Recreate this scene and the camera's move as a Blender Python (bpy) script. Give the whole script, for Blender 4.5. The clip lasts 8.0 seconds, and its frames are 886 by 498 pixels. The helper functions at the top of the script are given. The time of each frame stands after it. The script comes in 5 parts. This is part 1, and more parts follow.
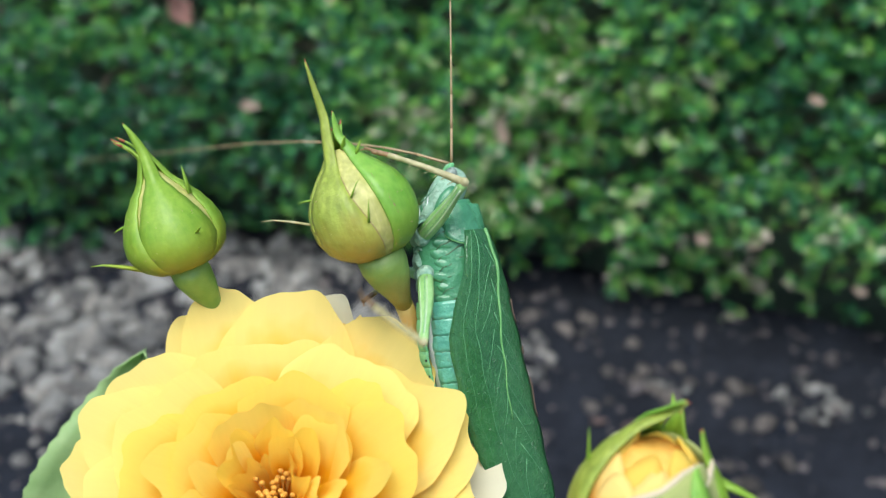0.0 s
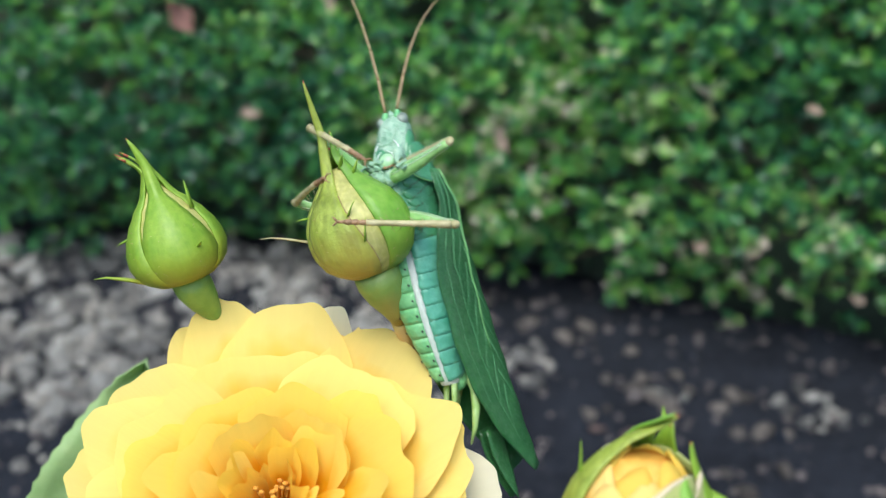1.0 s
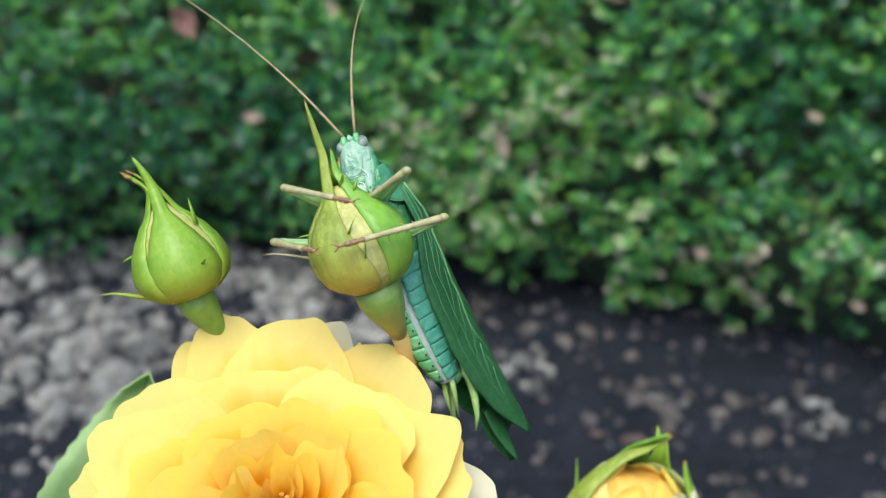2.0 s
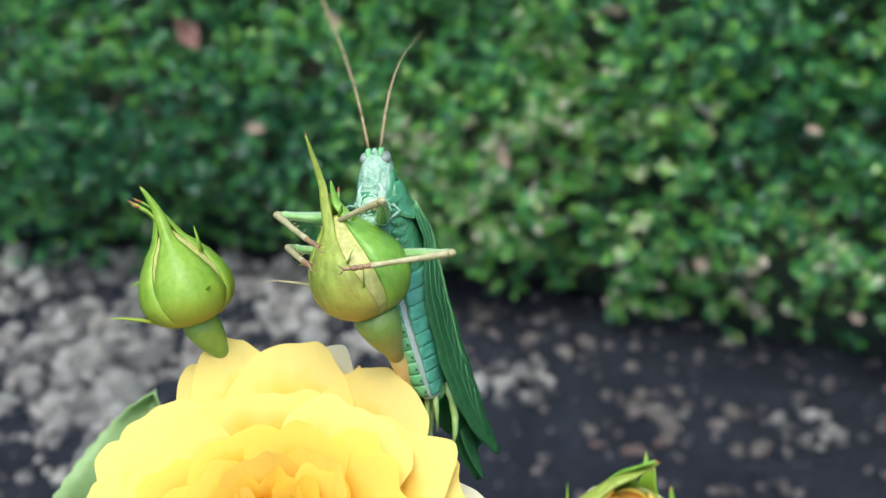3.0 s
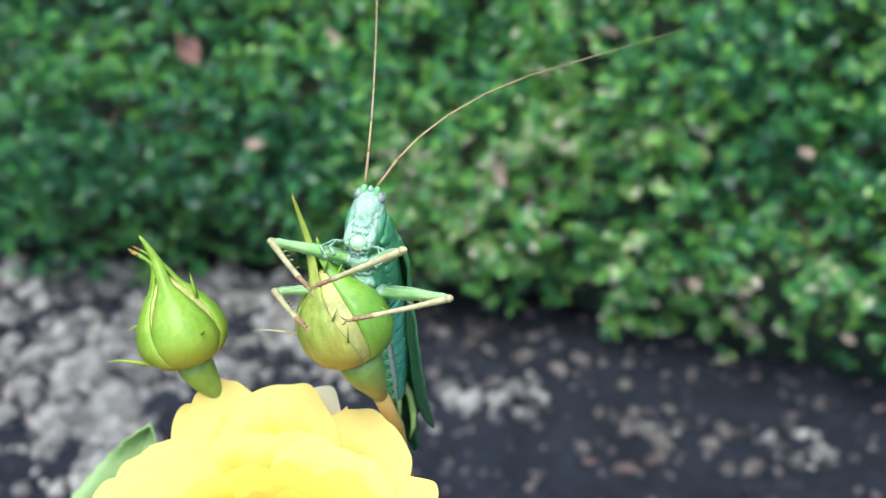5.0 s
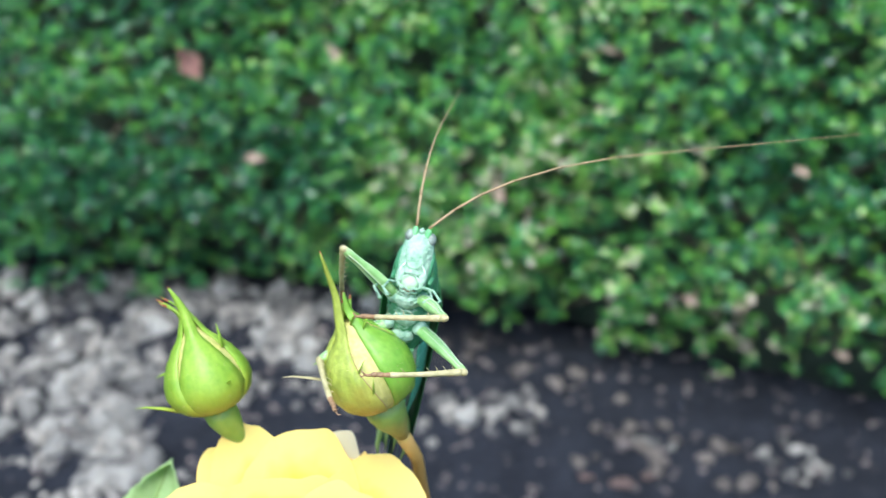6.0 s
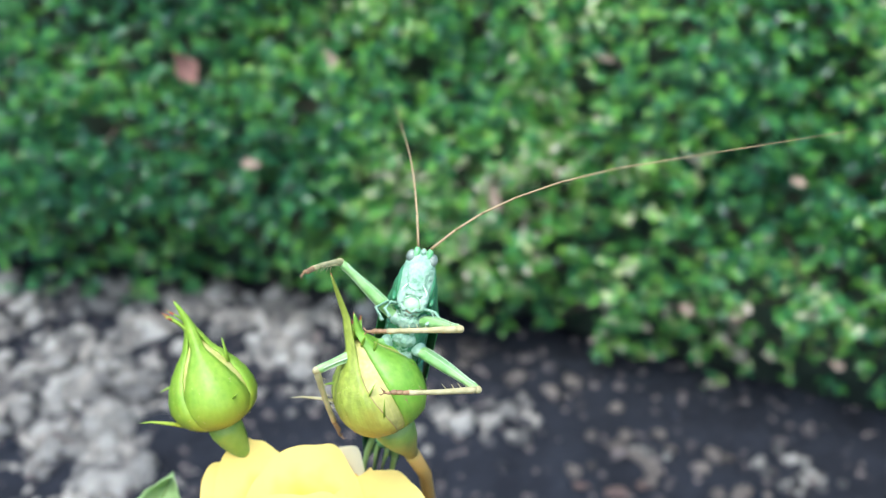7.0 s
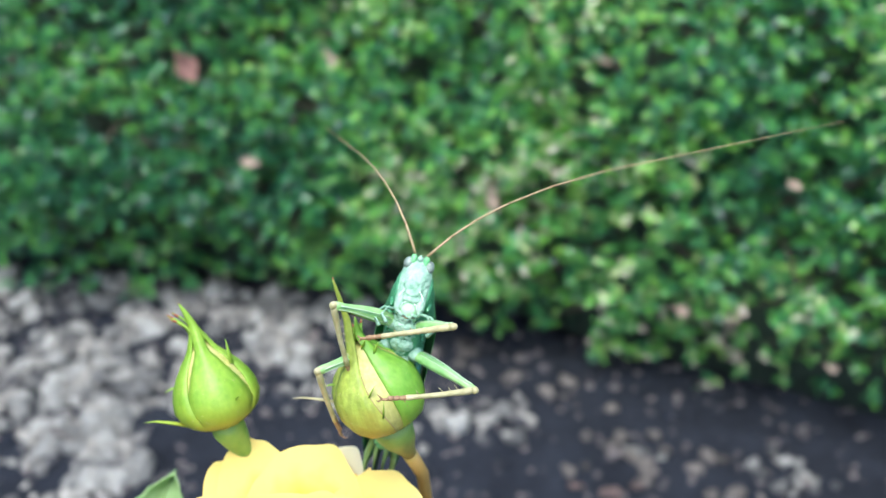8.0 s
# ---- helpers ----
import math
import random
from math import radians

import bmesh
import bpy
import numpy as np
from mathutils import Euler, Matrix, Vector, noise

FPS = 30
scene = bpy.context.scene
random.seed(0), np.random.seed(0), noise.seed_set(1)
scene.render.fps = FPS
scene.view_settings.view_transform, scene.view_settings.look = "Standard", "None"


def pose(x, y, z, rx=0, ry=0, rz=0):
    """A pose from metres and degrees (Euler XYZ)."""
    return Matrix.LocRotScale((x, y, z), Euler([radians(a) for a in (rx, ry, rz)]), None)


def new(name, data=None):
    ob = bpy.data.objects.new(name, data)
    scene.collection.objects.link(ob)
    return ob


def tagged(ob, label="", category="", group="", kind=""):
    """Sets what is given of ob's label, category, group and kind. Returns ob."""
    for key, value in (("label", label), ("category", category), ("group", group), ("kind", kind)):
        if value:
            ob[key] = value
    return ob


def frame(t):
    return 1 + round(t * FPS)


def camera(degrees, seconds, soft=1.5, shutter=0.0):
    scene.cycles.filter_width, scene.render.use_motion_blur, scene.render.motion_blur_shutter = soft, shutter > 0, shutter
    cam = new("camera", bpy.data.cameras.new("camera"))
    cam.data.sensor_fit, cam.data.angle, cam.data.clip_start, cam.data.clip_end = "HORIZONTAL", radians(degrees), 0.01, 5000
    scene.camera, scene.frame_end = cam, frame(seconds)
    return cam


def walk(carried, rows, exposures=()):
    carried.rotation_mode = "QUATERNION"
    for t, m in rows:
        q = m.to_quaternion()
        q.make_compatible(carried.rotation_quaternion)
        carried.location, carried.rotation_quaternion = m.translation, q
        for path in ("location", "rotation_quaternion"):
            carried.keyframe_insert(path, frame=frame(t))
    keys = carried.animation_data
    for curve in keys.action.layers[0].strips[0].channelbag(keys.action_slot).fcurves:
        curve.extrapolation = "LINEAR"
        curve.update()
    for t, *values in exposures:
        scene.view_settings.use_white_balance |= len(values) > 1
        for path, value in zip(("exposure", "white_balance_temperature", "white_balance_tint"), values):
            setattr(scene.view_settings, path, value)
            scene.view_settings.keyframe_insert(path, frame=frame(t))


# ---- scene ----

# ---- camera, light, exposure ----
EXPOSURES = ((0, 0.64, 6050, 8), (3.5, 0.88, 6000, 8), (6.0, 1.25, 5850, 9), (8, 1.29, 5850, 9))
FOCUS, FSTOP = 0.150, 20.5
SKY, SUN, SUN_UP, SUN_ROUND, SUN_SOFT = 0.15, 2.2, 66, 195, 40

cam = camera(47.11, 8.0, soft=1.25, shutter=0.4)
walk(cam, [
    (0, pose(0.00000, 0.00000, 0.48000, 63.000, -0.000, 0.000)),
    (0.5, pose(-0.00092, -0.00124, 0.48175, 63.182, -0.098, 0.030)),
    (1, pose(0.00043, -0.00203, 0.48233, 63.338, -0.152, 0.066)),
    (1.5, pose(0.00019, -0.00271, 0.48404, 63.453, -0.213, 0.176)),
    (1.7, pose(0.00025, -0.00250, 0.48460, 63.430, -0.240, 0.190)),
    (2.8, pose(0.00176, -0.00680, 0.48920, 63.780, -0.390, 0.370)),
    (3, pose(0.00126, -0.00624, 0.49039, 63.875, -0.417, 0.399)),
    (3.5, pose(-0.00072, -0.00586, 0.49194, 64.038, -0.485, 0.428)),
    (4, pose(0.00072, -0.00706, 0.49457, 64.225, -0.651, 0.474)),
    (4.5, pose(0.00184, -0.00969, 0.49817, 64.379, -0.749, 0.393)),
    (4.7, pose(0.00360, -0.00960, 0.49840, 64.380, -0.830, 0.500)),
    (5.8, pose(0.00313, -0.01432, 0.50800, 64.629, -1.330, 0.490)),
    (6, pose(-0.00042, -0.01348, 0.50977, 64.729, -1.395, 0.426)),
    (6.5, pose(-0.00336, -0.01207, 0.50990, 64.950, -1.588, 0.367)),
    (7, pose(-0.00302, -0.01162, 0.51057, 65.043, -1.944, 0.265)),
    (7.5, pose(-0.00234, -0.01305, 0.51140, 64.905, -2.296, 0.263)),
    (8, pose(-0.00347, -0.01479, 0.51343, 64.954, -2.444, 0.320)),
], EXPOSURES)
cam.data.dof.use_dof = True
cam.data.dof.focus_distance, cam.data.dof.aperture_fstop, cam.data.dof.aperture_blades = FOCUS, FSTOP, 0

# ---- world, sun ----
world = bpy.data.worlds.new("sky")
scene.world = world
world.use_nodes = True
wn = world.node_tree.nodes
sky = wn.new("ShaderNodeTexSky")
sky.sky_type = "NISHITA"
sky.sun_disc = False
sky.sun_elevation = radians(SUN_UP)
sky.sun_rotation = radians(SUN_ROUND)
sky.air_density, sky.dust_density = 1.0, 2.5
wn["Background"].inputs["Strength"].default_value = SKY
world.node_tree.links.new(sky.outputs["Color"], wn["Background"].inputs["Color"])

sun_data = bpy.data.lights.new("sun", "SUN")
sun_data.energy, sun_data.angle, sun_data.color = SUN, radians(SUN_SOFT), (1.0, 0.96, 0.9)
sun = new("sun", sun_data)
_e, _r = radians(SUN_UP), radians(SUN_ROUND)
sun_way = Vector((math.sin(_r) * math.cos(_e), math.cos(_r) * math.cos(_e), math.sin(_e)))
sun.matrix_world = Matrix.Translation((0, 0, 3)) @ sun_way.to_track_quat("Z", "Y").to_matrix().to_4x4()

# the frame of the rose bush: right, away from the path, up along the leaning shoots; millimetres
PLANT = pose(-0.0106, 0.1292, 0.4209, -27, 0, 0)
MM = 0.001


def at(x, y, z):
    return PLANT @ Vector((x * MM, y * MM, z * MM))


# ---- materials ----
def mat(name, dark, light, grain=600.0, blotch=90.0, rough=0.5, bump=0.15, bump_scale=900.0, thin=0.0, spec=0.5, coat=0.0, per_piece=0.0, bounce_blush=None, streak=0.0):
    """Two colours mixed by grain and blotches; thin: the share of light let through."""
    m = bpy.data.materials.new(name)
    m.use_nodes = True
    n, l = m.node_tree.nodes, m.node_tree.links
    b = n["Principled BSDF"]
    co = n.new("ShaderNodeTexCoord")
    g, k = n.new("ShaderNodeTexNoise"), n.new("ShaderNodeTexNoise")
    g.inputs["Scale"].default_value, g.inputs["Detail"].default_value = grain, 4
    k.inputs["Scale"].default_value, k.inputs["Detail"].default_value = blotch, 2
    for q in (g, k):
        l.new(co.outputs["Object"], q.inputs["Vector"])
    add = n.new("ShaderNodeMath")
    add.operation = "MULTIPLY_ADD"
    add.inputs[1].default_value = 0.45
    l.new(g.outputs["Fac"], add.inputs[0])
    half = n.new("ShaderNodeMath")
    half.operation = "MULTIPLY"
    half.inputs[1].default_value = 0.55
    l.new(k.outputs["Fac"], half.inputs[0])
    l.new(half.outputs[0], add.inputs[2])
    fac = add.outputs[0]
    if per_piece:
        geo = n.new("ShaderNodeNewGeometry")
        mad = n.new("ShaderNodeMath")
        mad.operation = "MULTIPLY_ADD"
        mad.inputs[1].default_value = per_piece
        l.new(geo.outputs["Random Per Island"], mad.inputs[0])
        sh = n.new("ShaderNodeMath")
        sh.operation = "SUBTRACT"
        sh.inputs[1].default_value = per_piece * 0.5
        l.new(fac, sh.inputs[0])
        l.new(sh.outputs[0], mad.inputs[2])
        fac = mad.outputs[0]
    ramp = n.new("ShaderNodeValToRGB")
    ramp.color_ramp.elements[0].position, ramp.color_ramp.elements[1].position = 0.3, 0.7
    ramp.color_ramp.elements[0].color, ramp.color_ramp.elements[1].color = (*dark, 1), (*light, 1)
    l.new(fac, ramp.inputs["Fac"])
    colour = ramp.outputs["Color"]
    if streak:
        # fine lines along the length of the piece
        wv, mp, rg = n.new("ShaderNodeTexNoise"), n.new("ShaderNodeMapping"), n.new("ShaderNodeMapRange")
        mp.inputs["Scale"].default_value = (1, 1, 0.06)
        wv.inputs["Scale"].default_value, wv.inputs["Detail"].default_value = 1500, 3
        l.new(co.outputs["Object"], mp.inputs["Vector"])
        l.new(mp.outputs["Vector"], wv.inputs["Vector"])
        l.new(wv.outputs["Fac"], rg.inputs["Value"])
        rg.inputs["From Min"].default_value, rg.inputs["From Max"].default_value = 0.35, 0.65
        rg.inputs["To Min"].default_value, rg.inputs["To Max"].default_value = 1 - streak, 1 + streak
        ml = n.new("ShaderNodeVectorMath")
        ml.operation = "MULTIPLY"
        l.new(colour, ml.inputs[0])
        l.new(rg.outputs["Result"], ml.inputs[1])
        colour = ml.outputs[0]
    if bounce_blush:
        # low tint: colour, heights in metres from where it starts to where it is full; bounced light painted on sepals,
        # ripe colour on the stem
        tint, low, high = bounce_blush
        sp, rg, mx = n.new("ShaderNodeSeparateXYZ"), n.new("ShaderNodeMapRange"), n.new("ShaderNodeMix")
        l.new(co.outputs["Object"], sp.inputs[0])
        nz = n.new("ShaderNodeMath")
        nz.operation = "MULTIPLY_ADD"
        nz.inputs[1].default_value = 0.006
        l.new(k.outputs["Fac"], nz.inputs[0])
        l.new(sp.outputs["Z"], nz.inputs[2])
        l.new(nz.outputs[0], rg.inputs["Value"])
        rg.inputs["From Min"].default_value, rg.inputs["From Max"].default_value = low + 0.003, high + 0.003
        mx.data_type = "RGBA"
        l.new(rg.outputs["Result"], mx.inputs["Factor"])
        l.new(colour, mx.inputs[6])
        mx.inputs[7].default_value = (*tint, 1)
        colour = mx.outputs[2]
    l.new(colour, b.inputs["Base Color"])
    b.inputs["Roughness"].default_value = rough
    b.inputs["Specular IOR Level"].default_value = spec
    b.inputs["Coat Weight"].default_value = coat
    if bump:
        bn, bp = n.new("ShaderNodeTexNoise"), n.new("ShaderNodeBump")
        bn.inputs["Scale"].default_value, bn.inputs["Detail"].default_value = bump_scale, 6
        bp.inputs["Strength"].default_value, bp.inputs["Distance"].default_value = bump, 1.0 / bump_scale
        l.new(co.outputs["Object"], bn.inputs["Vector"])
        l.new(bn.outputs["Fac"], bp.inputs["Height"])
        l.new(bp.outputs["Normal"], b.inputs["Normal"])
    if thin:
        out = n["Material Output"]
        tr, mix = n.new("ShaderNodeBsdfTranslucent"), n.new("ShaderNodeMixShader")
        l.new(colour, tr.inputs["Color"])
        mix.inputs["Fac"].default_value = thin
        l.new(b.outputs[0], mix.inputs[1])
        l.new(tr.outputs[0], mix.inputs[2])
        l.new(mix.outputs[0], out.inputs["Surface"])
    return m


def petal_mat(name, heart, rim, thin=0.35):
    """A petal: deep colour at its heart, pale at its rim, by its own length."""
    m = mat(name, heart, heart, thin=thin, rough=0.6, bump=0.12, bump_scale=1500, spec=0.1)
    n, l = m.node_tree.nodes, m.node_tree.links
    uv, sep = n.new("ShaderNodeUVMap"), n.new("ShaderNodeSeparateXYZ")
    uv.uv_map = "UVMap"
    l.new(uv.outputs["UV"], sep.inputs[0])
    wob, add = n.new("ShaderNodeTexNoise"), n.new("ShaderNodeMath")
    wob.inputs["Scale"].default_value = 160
    co = n["Texture Coordinate"]
    l.new(co.outputs["Object"], wob.inputs["Vector"])
    add.operation = "MULTIPLY_ADD"
    add.inputs[1].default_value = 0.35
    l.new(wob.outputs["Fac"], add.inputs[0])
    l.new(sep.outputs["Y"], add.inputs[2])
    ramp = n["Color Ramp"]
    ramp.color_ramp.elements[0].position, ramp.color_ramp.elements[1].position = 0.72, 1.24
    ramp.color_ramp.elements[1].color = (*rim, 1)
    l.new(add.outputs[0], ramp.inputs["Fac"])
    # fine veins that run up the petal
    mp, vn, rg, ml = n.new("ShaderNodeMapping"), n.new("ShaderNodeTexNoise"), n.new("ShaderNodeMapRange"), n.new("ShaderNodeVectorMath")
    mp.inputs["Scale"].default_value = (26, 1.6, 1)
    vn.inputs["Scale"].default_value, vn.inputs["Detail"].default_value = 1.0, 4
    l.new(uv.outputs["UV"], mp.inputs["Vector"])
    l.new(mp.outputs["Vector"], vn.inputs["Vector"])
    l.new(vn.outputs["Fac"], rg.inputs["Value"])
    rg.inputs["From Min"].default_value, rg.inputs["From Max"].default_value = 0.3, 0.7
    rg.inputs["To Min"].default_value, rg.inputs["To Max"].default_value = 0.985, 1.012
    ml.operation = "MULTIPLY"
    l.new(ramp.outputs["Color"], ml.inputs[0])
    l.new(rg.outputs["Result"], ml.inputs[1])
    l.new(ml.outputs[0], n["Principled BSDF"].inputs["Base Color"])
    l.new(ml.outputs[0], n["Translucent BSDF"].inputs["Color"])
    bp = n["Bump"]
    l.new(vn.outputs["Fac"], bp.inputs["Height"])
    bp.inputs["Strength"].default_value, bp.inputs["Distance"].default_value = 0.12, 0.0005
    return m


def stone_mat(name, dark, light, **more):
    """Stones of which each has its own shade."""
    m = mat(name, dark, light, **more)
    n, l = m.node_tree.nodes, m.node_tree.links
    info, mul = n.new("ShaderNodeObjectInfo"), n.new("ShaderNodeMath")
    mul.operation = "MULTIPLY_ADD"
    mul.inputs[1].default_value = 0.4
    l.new(info.outputs["Random"], mul.inputs[0])
    ramp = n["Color Ramp"]
    sub = n.new("ShaderNodeMath")
    sub.operation = "SUBTRACT"
    sub.inputs[1].default_value = 0.2
    l.new(ramp.inputs["Fac"].links[0].from_socket, sub.inputs[0])
    l.new(sub.outputs[0], mul.inputs[2])
    l.new(mul.outputs[0], ramp.inputs["Fac"])
    return m


M_PETAL_OUT = petal_mat("outer petal", (0.88, 0.51, 0.010), (0.90, 0.72, 0.21), thin=0.44)
M_PETAL_MID = petal_mat("middle petal", (0.88, 0.49, 0.008), (0.90, 0.69, 0.13), thin=0.46)
M_PETAL_IN = petal_mat("inner petal", (0.88, 0.44, 0.005), (0.90, 0.64, 0.08), thin=0.46)
M_PETAL_CREAM = petal_mat("cream petal", (0.92, 0.78, 0.30), (0.93, 0.88, 0.62), thin=0.5)
M_PETAL_GREENISH = petal_mat("greenish petal", (0.24, 0.36, 0.06), (0.42, 0.47, 0.16), thin=0.25)
M_RIM = mat("cream rim", (0.62, 0.52, 0.32), (0.80, 0.68, 0.46), grain=900, blotch=250, rough=0.55, thin=0.2)
M_PETAL_APRICOT = petal_mat("apricot petal", (0.86, 0.36, 0.02), (0.93, 0.70, 0.22))
M_APRICOT = mat("apricot heart", (0.85, 0.36, 0.03), (0.92, 0.62, 0.14), grain=400, blotch=160, rough=0.55, thin=0.15)
M_STAMEN = mat("stamen", (0.5, 0.2, 0.02), (0.75, 0.42, 0.06), rough=0.7)
# the yellow low on the sepals paints light bounced up from the rose
M_SEPAL = mat("sepal", (0.17, 0.34, 0.017), (0.31, 0.47, 0.045), grain=900, blotch=200, rough=0.45, thin=0.22, bump=0.15, bump_scale=1500, streak=0.06, bounce_blush=((0.44, 0.46, 0.05), 0.006, 0.0))
M_SEPAL_FRESH = mat("fresh sepal", (0.13, 0.34, 0.022), (0.26, 0.47, 0.06), grain=900, blotch=200, rough=0.42, thin=0.18, bump=0.15, bump_scale=1500, streak=0.06, bounce_blush=((0.30, 0.42, 0.05), 0.006, 0.0))
M_SEPAL_DULL = mat("dull sepal", (0.21, 0.28, 0.025), (0.38, 0.45, 0.07), grain=900, blotch=330, rough=0.5, thin=0.12, bump=0.22, bump_scale=1500, streak=0.15, bounce_blush=((0.48, 0.36, 0.06), 0.008, 0.0))
M_BUD = mat("bud flesh", (0.34, 0.35, 0.07), (0.54, 0.52, 0.17), grain=900, blotch=420, rough=0.5, thin=0.1, streak=0.12)
M_STEM = mat("stem", (0.12, 0.25, 0.03), (0.25, 0.36, 0.06), grain=500, blotch=120, rough=0.45)
M_STEM_RUST = mat("ripe stem", (0.12, 0.22, 0.035), (0.24, 0.34, 0.07), grain=500, blotch=150, rough=0.45, bounce_blush=((0.45, 0.28, 0.07), -0.003, -0.010))
M_BORDER = mat("withered border", (0.20, 0.13, 0.05), (0.36, 0.26, 0.12), rough=0.7)
M_TIP = mat("red sepal tip", (0.22, 0.04, 0.02), (0.36, 0.10, 0.04), rough=0.6)
M_HAIR = mat("hair", (0.35, 0.30, 0.12), (0.5, 0.42, 0.2), rough=0.6, bump=0)
M_LEAF = mat("rose leaf", (0.33, 0.52, 0.19), (0.45, 0.62, 0.27), grain=500, blotch=80, rough=0.45, thin=0.45)
M_BODY = mat("cricket green", (0.028, 0.16, 0.06), (0.085, 0.29, 0.13), grain=900, blotch=250, rough=0.3, bump=0.3, bump_scale=900, coat=0.25)
M_TEAL = mat("cricket flank", (0.05, 0.27, 0.16), (0.15, 0.45, 0.30), grain=800, blotch=250, rough=0.34, bump=0.3, bump_scale=1100, coat=0.2)
M_BELLY = mat("cricket belly", (0.09, 0.35, 0.12), (0.22, 0.50, 0.21), grain=900, blotch=300, rough=0.42, bump=0.3)
M_FACE = mat("cricket face", (0.16, 0.34, 0.21), (0.39, 0.54, 0.39), grain=1400, blotch=500, rough=0.42, bump=0.8, bump_scale=1100, coat=0.04, spec=0.35)
M_LABRUM = mat("labrum", (0.25, 0.48, 0.22), (0.38, 0.60, 0.34), grain=900, blotch=400, rough=0.35, bump=0.2, coat=0.2)
M_DUSK = mat("dusky groove", (0.03, 0.09, 0.035), (0.07, 0.15, 0.06), rough=0.5)
M_CREASE = mat("face crease", (0.08, 0.24, 0.12), (0.15, 0.34, 0.19), rough=0.5)
M_WHITE = mat("pale membrane", (0.55, 0.65, 0.55), (0.8, 0.84, 0.78), grain=900, blotch=300, rough=0.5)
def wing_mat():
    """A leathery green wing with a raised net of fine veins."""
    m = mat("tegmen", (0.028, 0.16, 0.042), (0.085, 0.31, 0.095), grain=900, blotch=150, rough=0.3, bump=0.0, thin=0.45, coat=0.5)
    n, l = m.node_tree.nodes, m.node_tree.links
    b, ramp, co = n["Principled BSDF"], n["Color Ramp"], n["Texture Coordinate"]
    net, cut, mix, bp, stretch = n.new("ShaderNodeTexVoronoi"), n.new("ShaderNodeMapRange"), n.new("ShaderNodeMix"), n.new("ShaderNodeBump"), n.new("ShaderNodeMapping")
    stretch.inputs["Scale"].default_value = (1.0, 0.55, 1.0)
    net.feature = "DISTANCE_TO_EDGE"
    net.inputs["Scale"].default_value = 2600
    cut.inputs["From Max"].default_value = 0.13
    cut.inputs["To Min"].default_value, cut.inputs["To Max"].default_value = 1.0, 0.0
    mix.data_type = "RGBA"
    l.new(co.outputs["Object"], stretch.inputs["Vector"])
    l.new(stretch.outputs["Vector"], net.inputs["Vector"])
    l.new(net.outputs["Distance"], cut.inputs["Value"])
    half = n.new("ShaderNodeMath")
    half.operation = "MULTIPLY"
    half.inputs[1].default_value = 0.22
    l.new(cut.outputs["Result"], half.inputs[0])
    l.new(half.outputs[0], mix.inputs["Factor"])
    l.new(ramp.outputs["Color"], mix.inputs[6])
    mix.inputs[7].default_value = (0.20, 0.48, 0.22, 1)
    l.new(mix.outputs[2], b.inputs["Base Color"])
    bp.inputs["Strength"].default_value, bp.inputs["Distance"].default_value = 0.8, 0.00016
    l.new(cut.outputs["Result"], bp.inputs["Height"])
    l.new(bp.outputs["Normal"], b.inputs["Normal"])
    return m


M_WING = wing_mat()
M_VEIN = mat("vein", (0.09, 0.28, 0.07), (0.19, 0.41, 0.14), rough=0.45)
M_NET = mat("fine vein", (0.06, 0.24, 0.085), (0.13, 0.36, 0.15), rough=0.45)
M_FEMUR = mat("thigh", (0.15, 0.37, 0.08), (0.36, 0.56, 0.22), grain=900, blotch=200, rough=0.38, bump=0.2, coat=0.15)
M_RIDGE = mat("pale ridge", (0.30, 0.46, 0.22), (0.48, 0.60, 0.38), rough=0.45)
M_PRONG = mat("tail prong", (0.26, 0.46, 0.10), (0.50, 0.66, 0.28), grain=900, blotch=300, rough=0.45, thin=0.25)
M_SHIN = mat("shin", (0.26, 0.24, 0.09), (0.49, 0.44, 0.24), grain=900, blotch=220, rough=0.45, bump=0.25)
M_FOOT = mat("foot", (0.13, 0.075, 0.035), (0.36, 0.22, 0.10), grain=900, blotch=300, rough=0.5)
M_EYE = mat("eye", (0.06, 0.09, 0.065), (0.30, 0.36, 0.29), grain=2500, blotch=900, rough=0.4, bump=0.1, coat=0.0)
M_FEELER = mat("feeler", (0.24, 0.16, 0.07), (0.42, 0.31, 0.16), grain=900, blotch=300, rough=0.5, bump=0)
M_DOT = mat("dark spot", (0.01, 0.02, 0.01), (0.03, 0.04, 0.02), rough=0.6, bump=0)
M_SOIL = mat("soil", (0.0045, 0.0055, 0.008), (0.018, 0.021, 0.028), grain=130, blotch=22, rough=0.9, bump=0.8, bump_scale=160, spec=0.2)
M_STONE = stone_mat("pale stone", (0.05, 0.05, 0.05), (0.43, 0.42, 0.37), grain=160, blotch=40, rough=0.85, bump=0.6, bump_scale=260, spec=0.2)
M_STONE_RED = stone_mat("red-brown stone", (0.06, 0.045, 0.04), (0.20, 0.14, 0.12), grain=160, blotch=40, rough=0.85, bump=0.6, bump_scale=260, spec=0.2)
M_STONE_DARK = stone_mat("brown stone", (0.03, 0.028, 0.026), (0.20, 0.175, 0.15), grain=160, blotch=40, rough=0.85, bump=0.6, bump_scale=260, spec=0.2)
M_CHIP = mat("pale chip", (0.045, 0.045, 0.048), (0.36, 0.34, 0.29), grain=70, blotch=24, rough=0.9, bump=0.4, bump_scale=300, spec=0.2, per_piece=0.3)
for _k, _p in enumerate((0.34, 0.72)):
    M_CHIP.node_tree.nodes["Color Ramp"].color_ramp.elements[_k].position = _p
M_GRIT = mat("grit", (0.010, 0.013, 0.019), (0.14, 0.12, 0.11), grain=200, blotch=14, rough=0.9, bump=0.4, bump_scale=300, spec=0.2, per_piece=0.6)
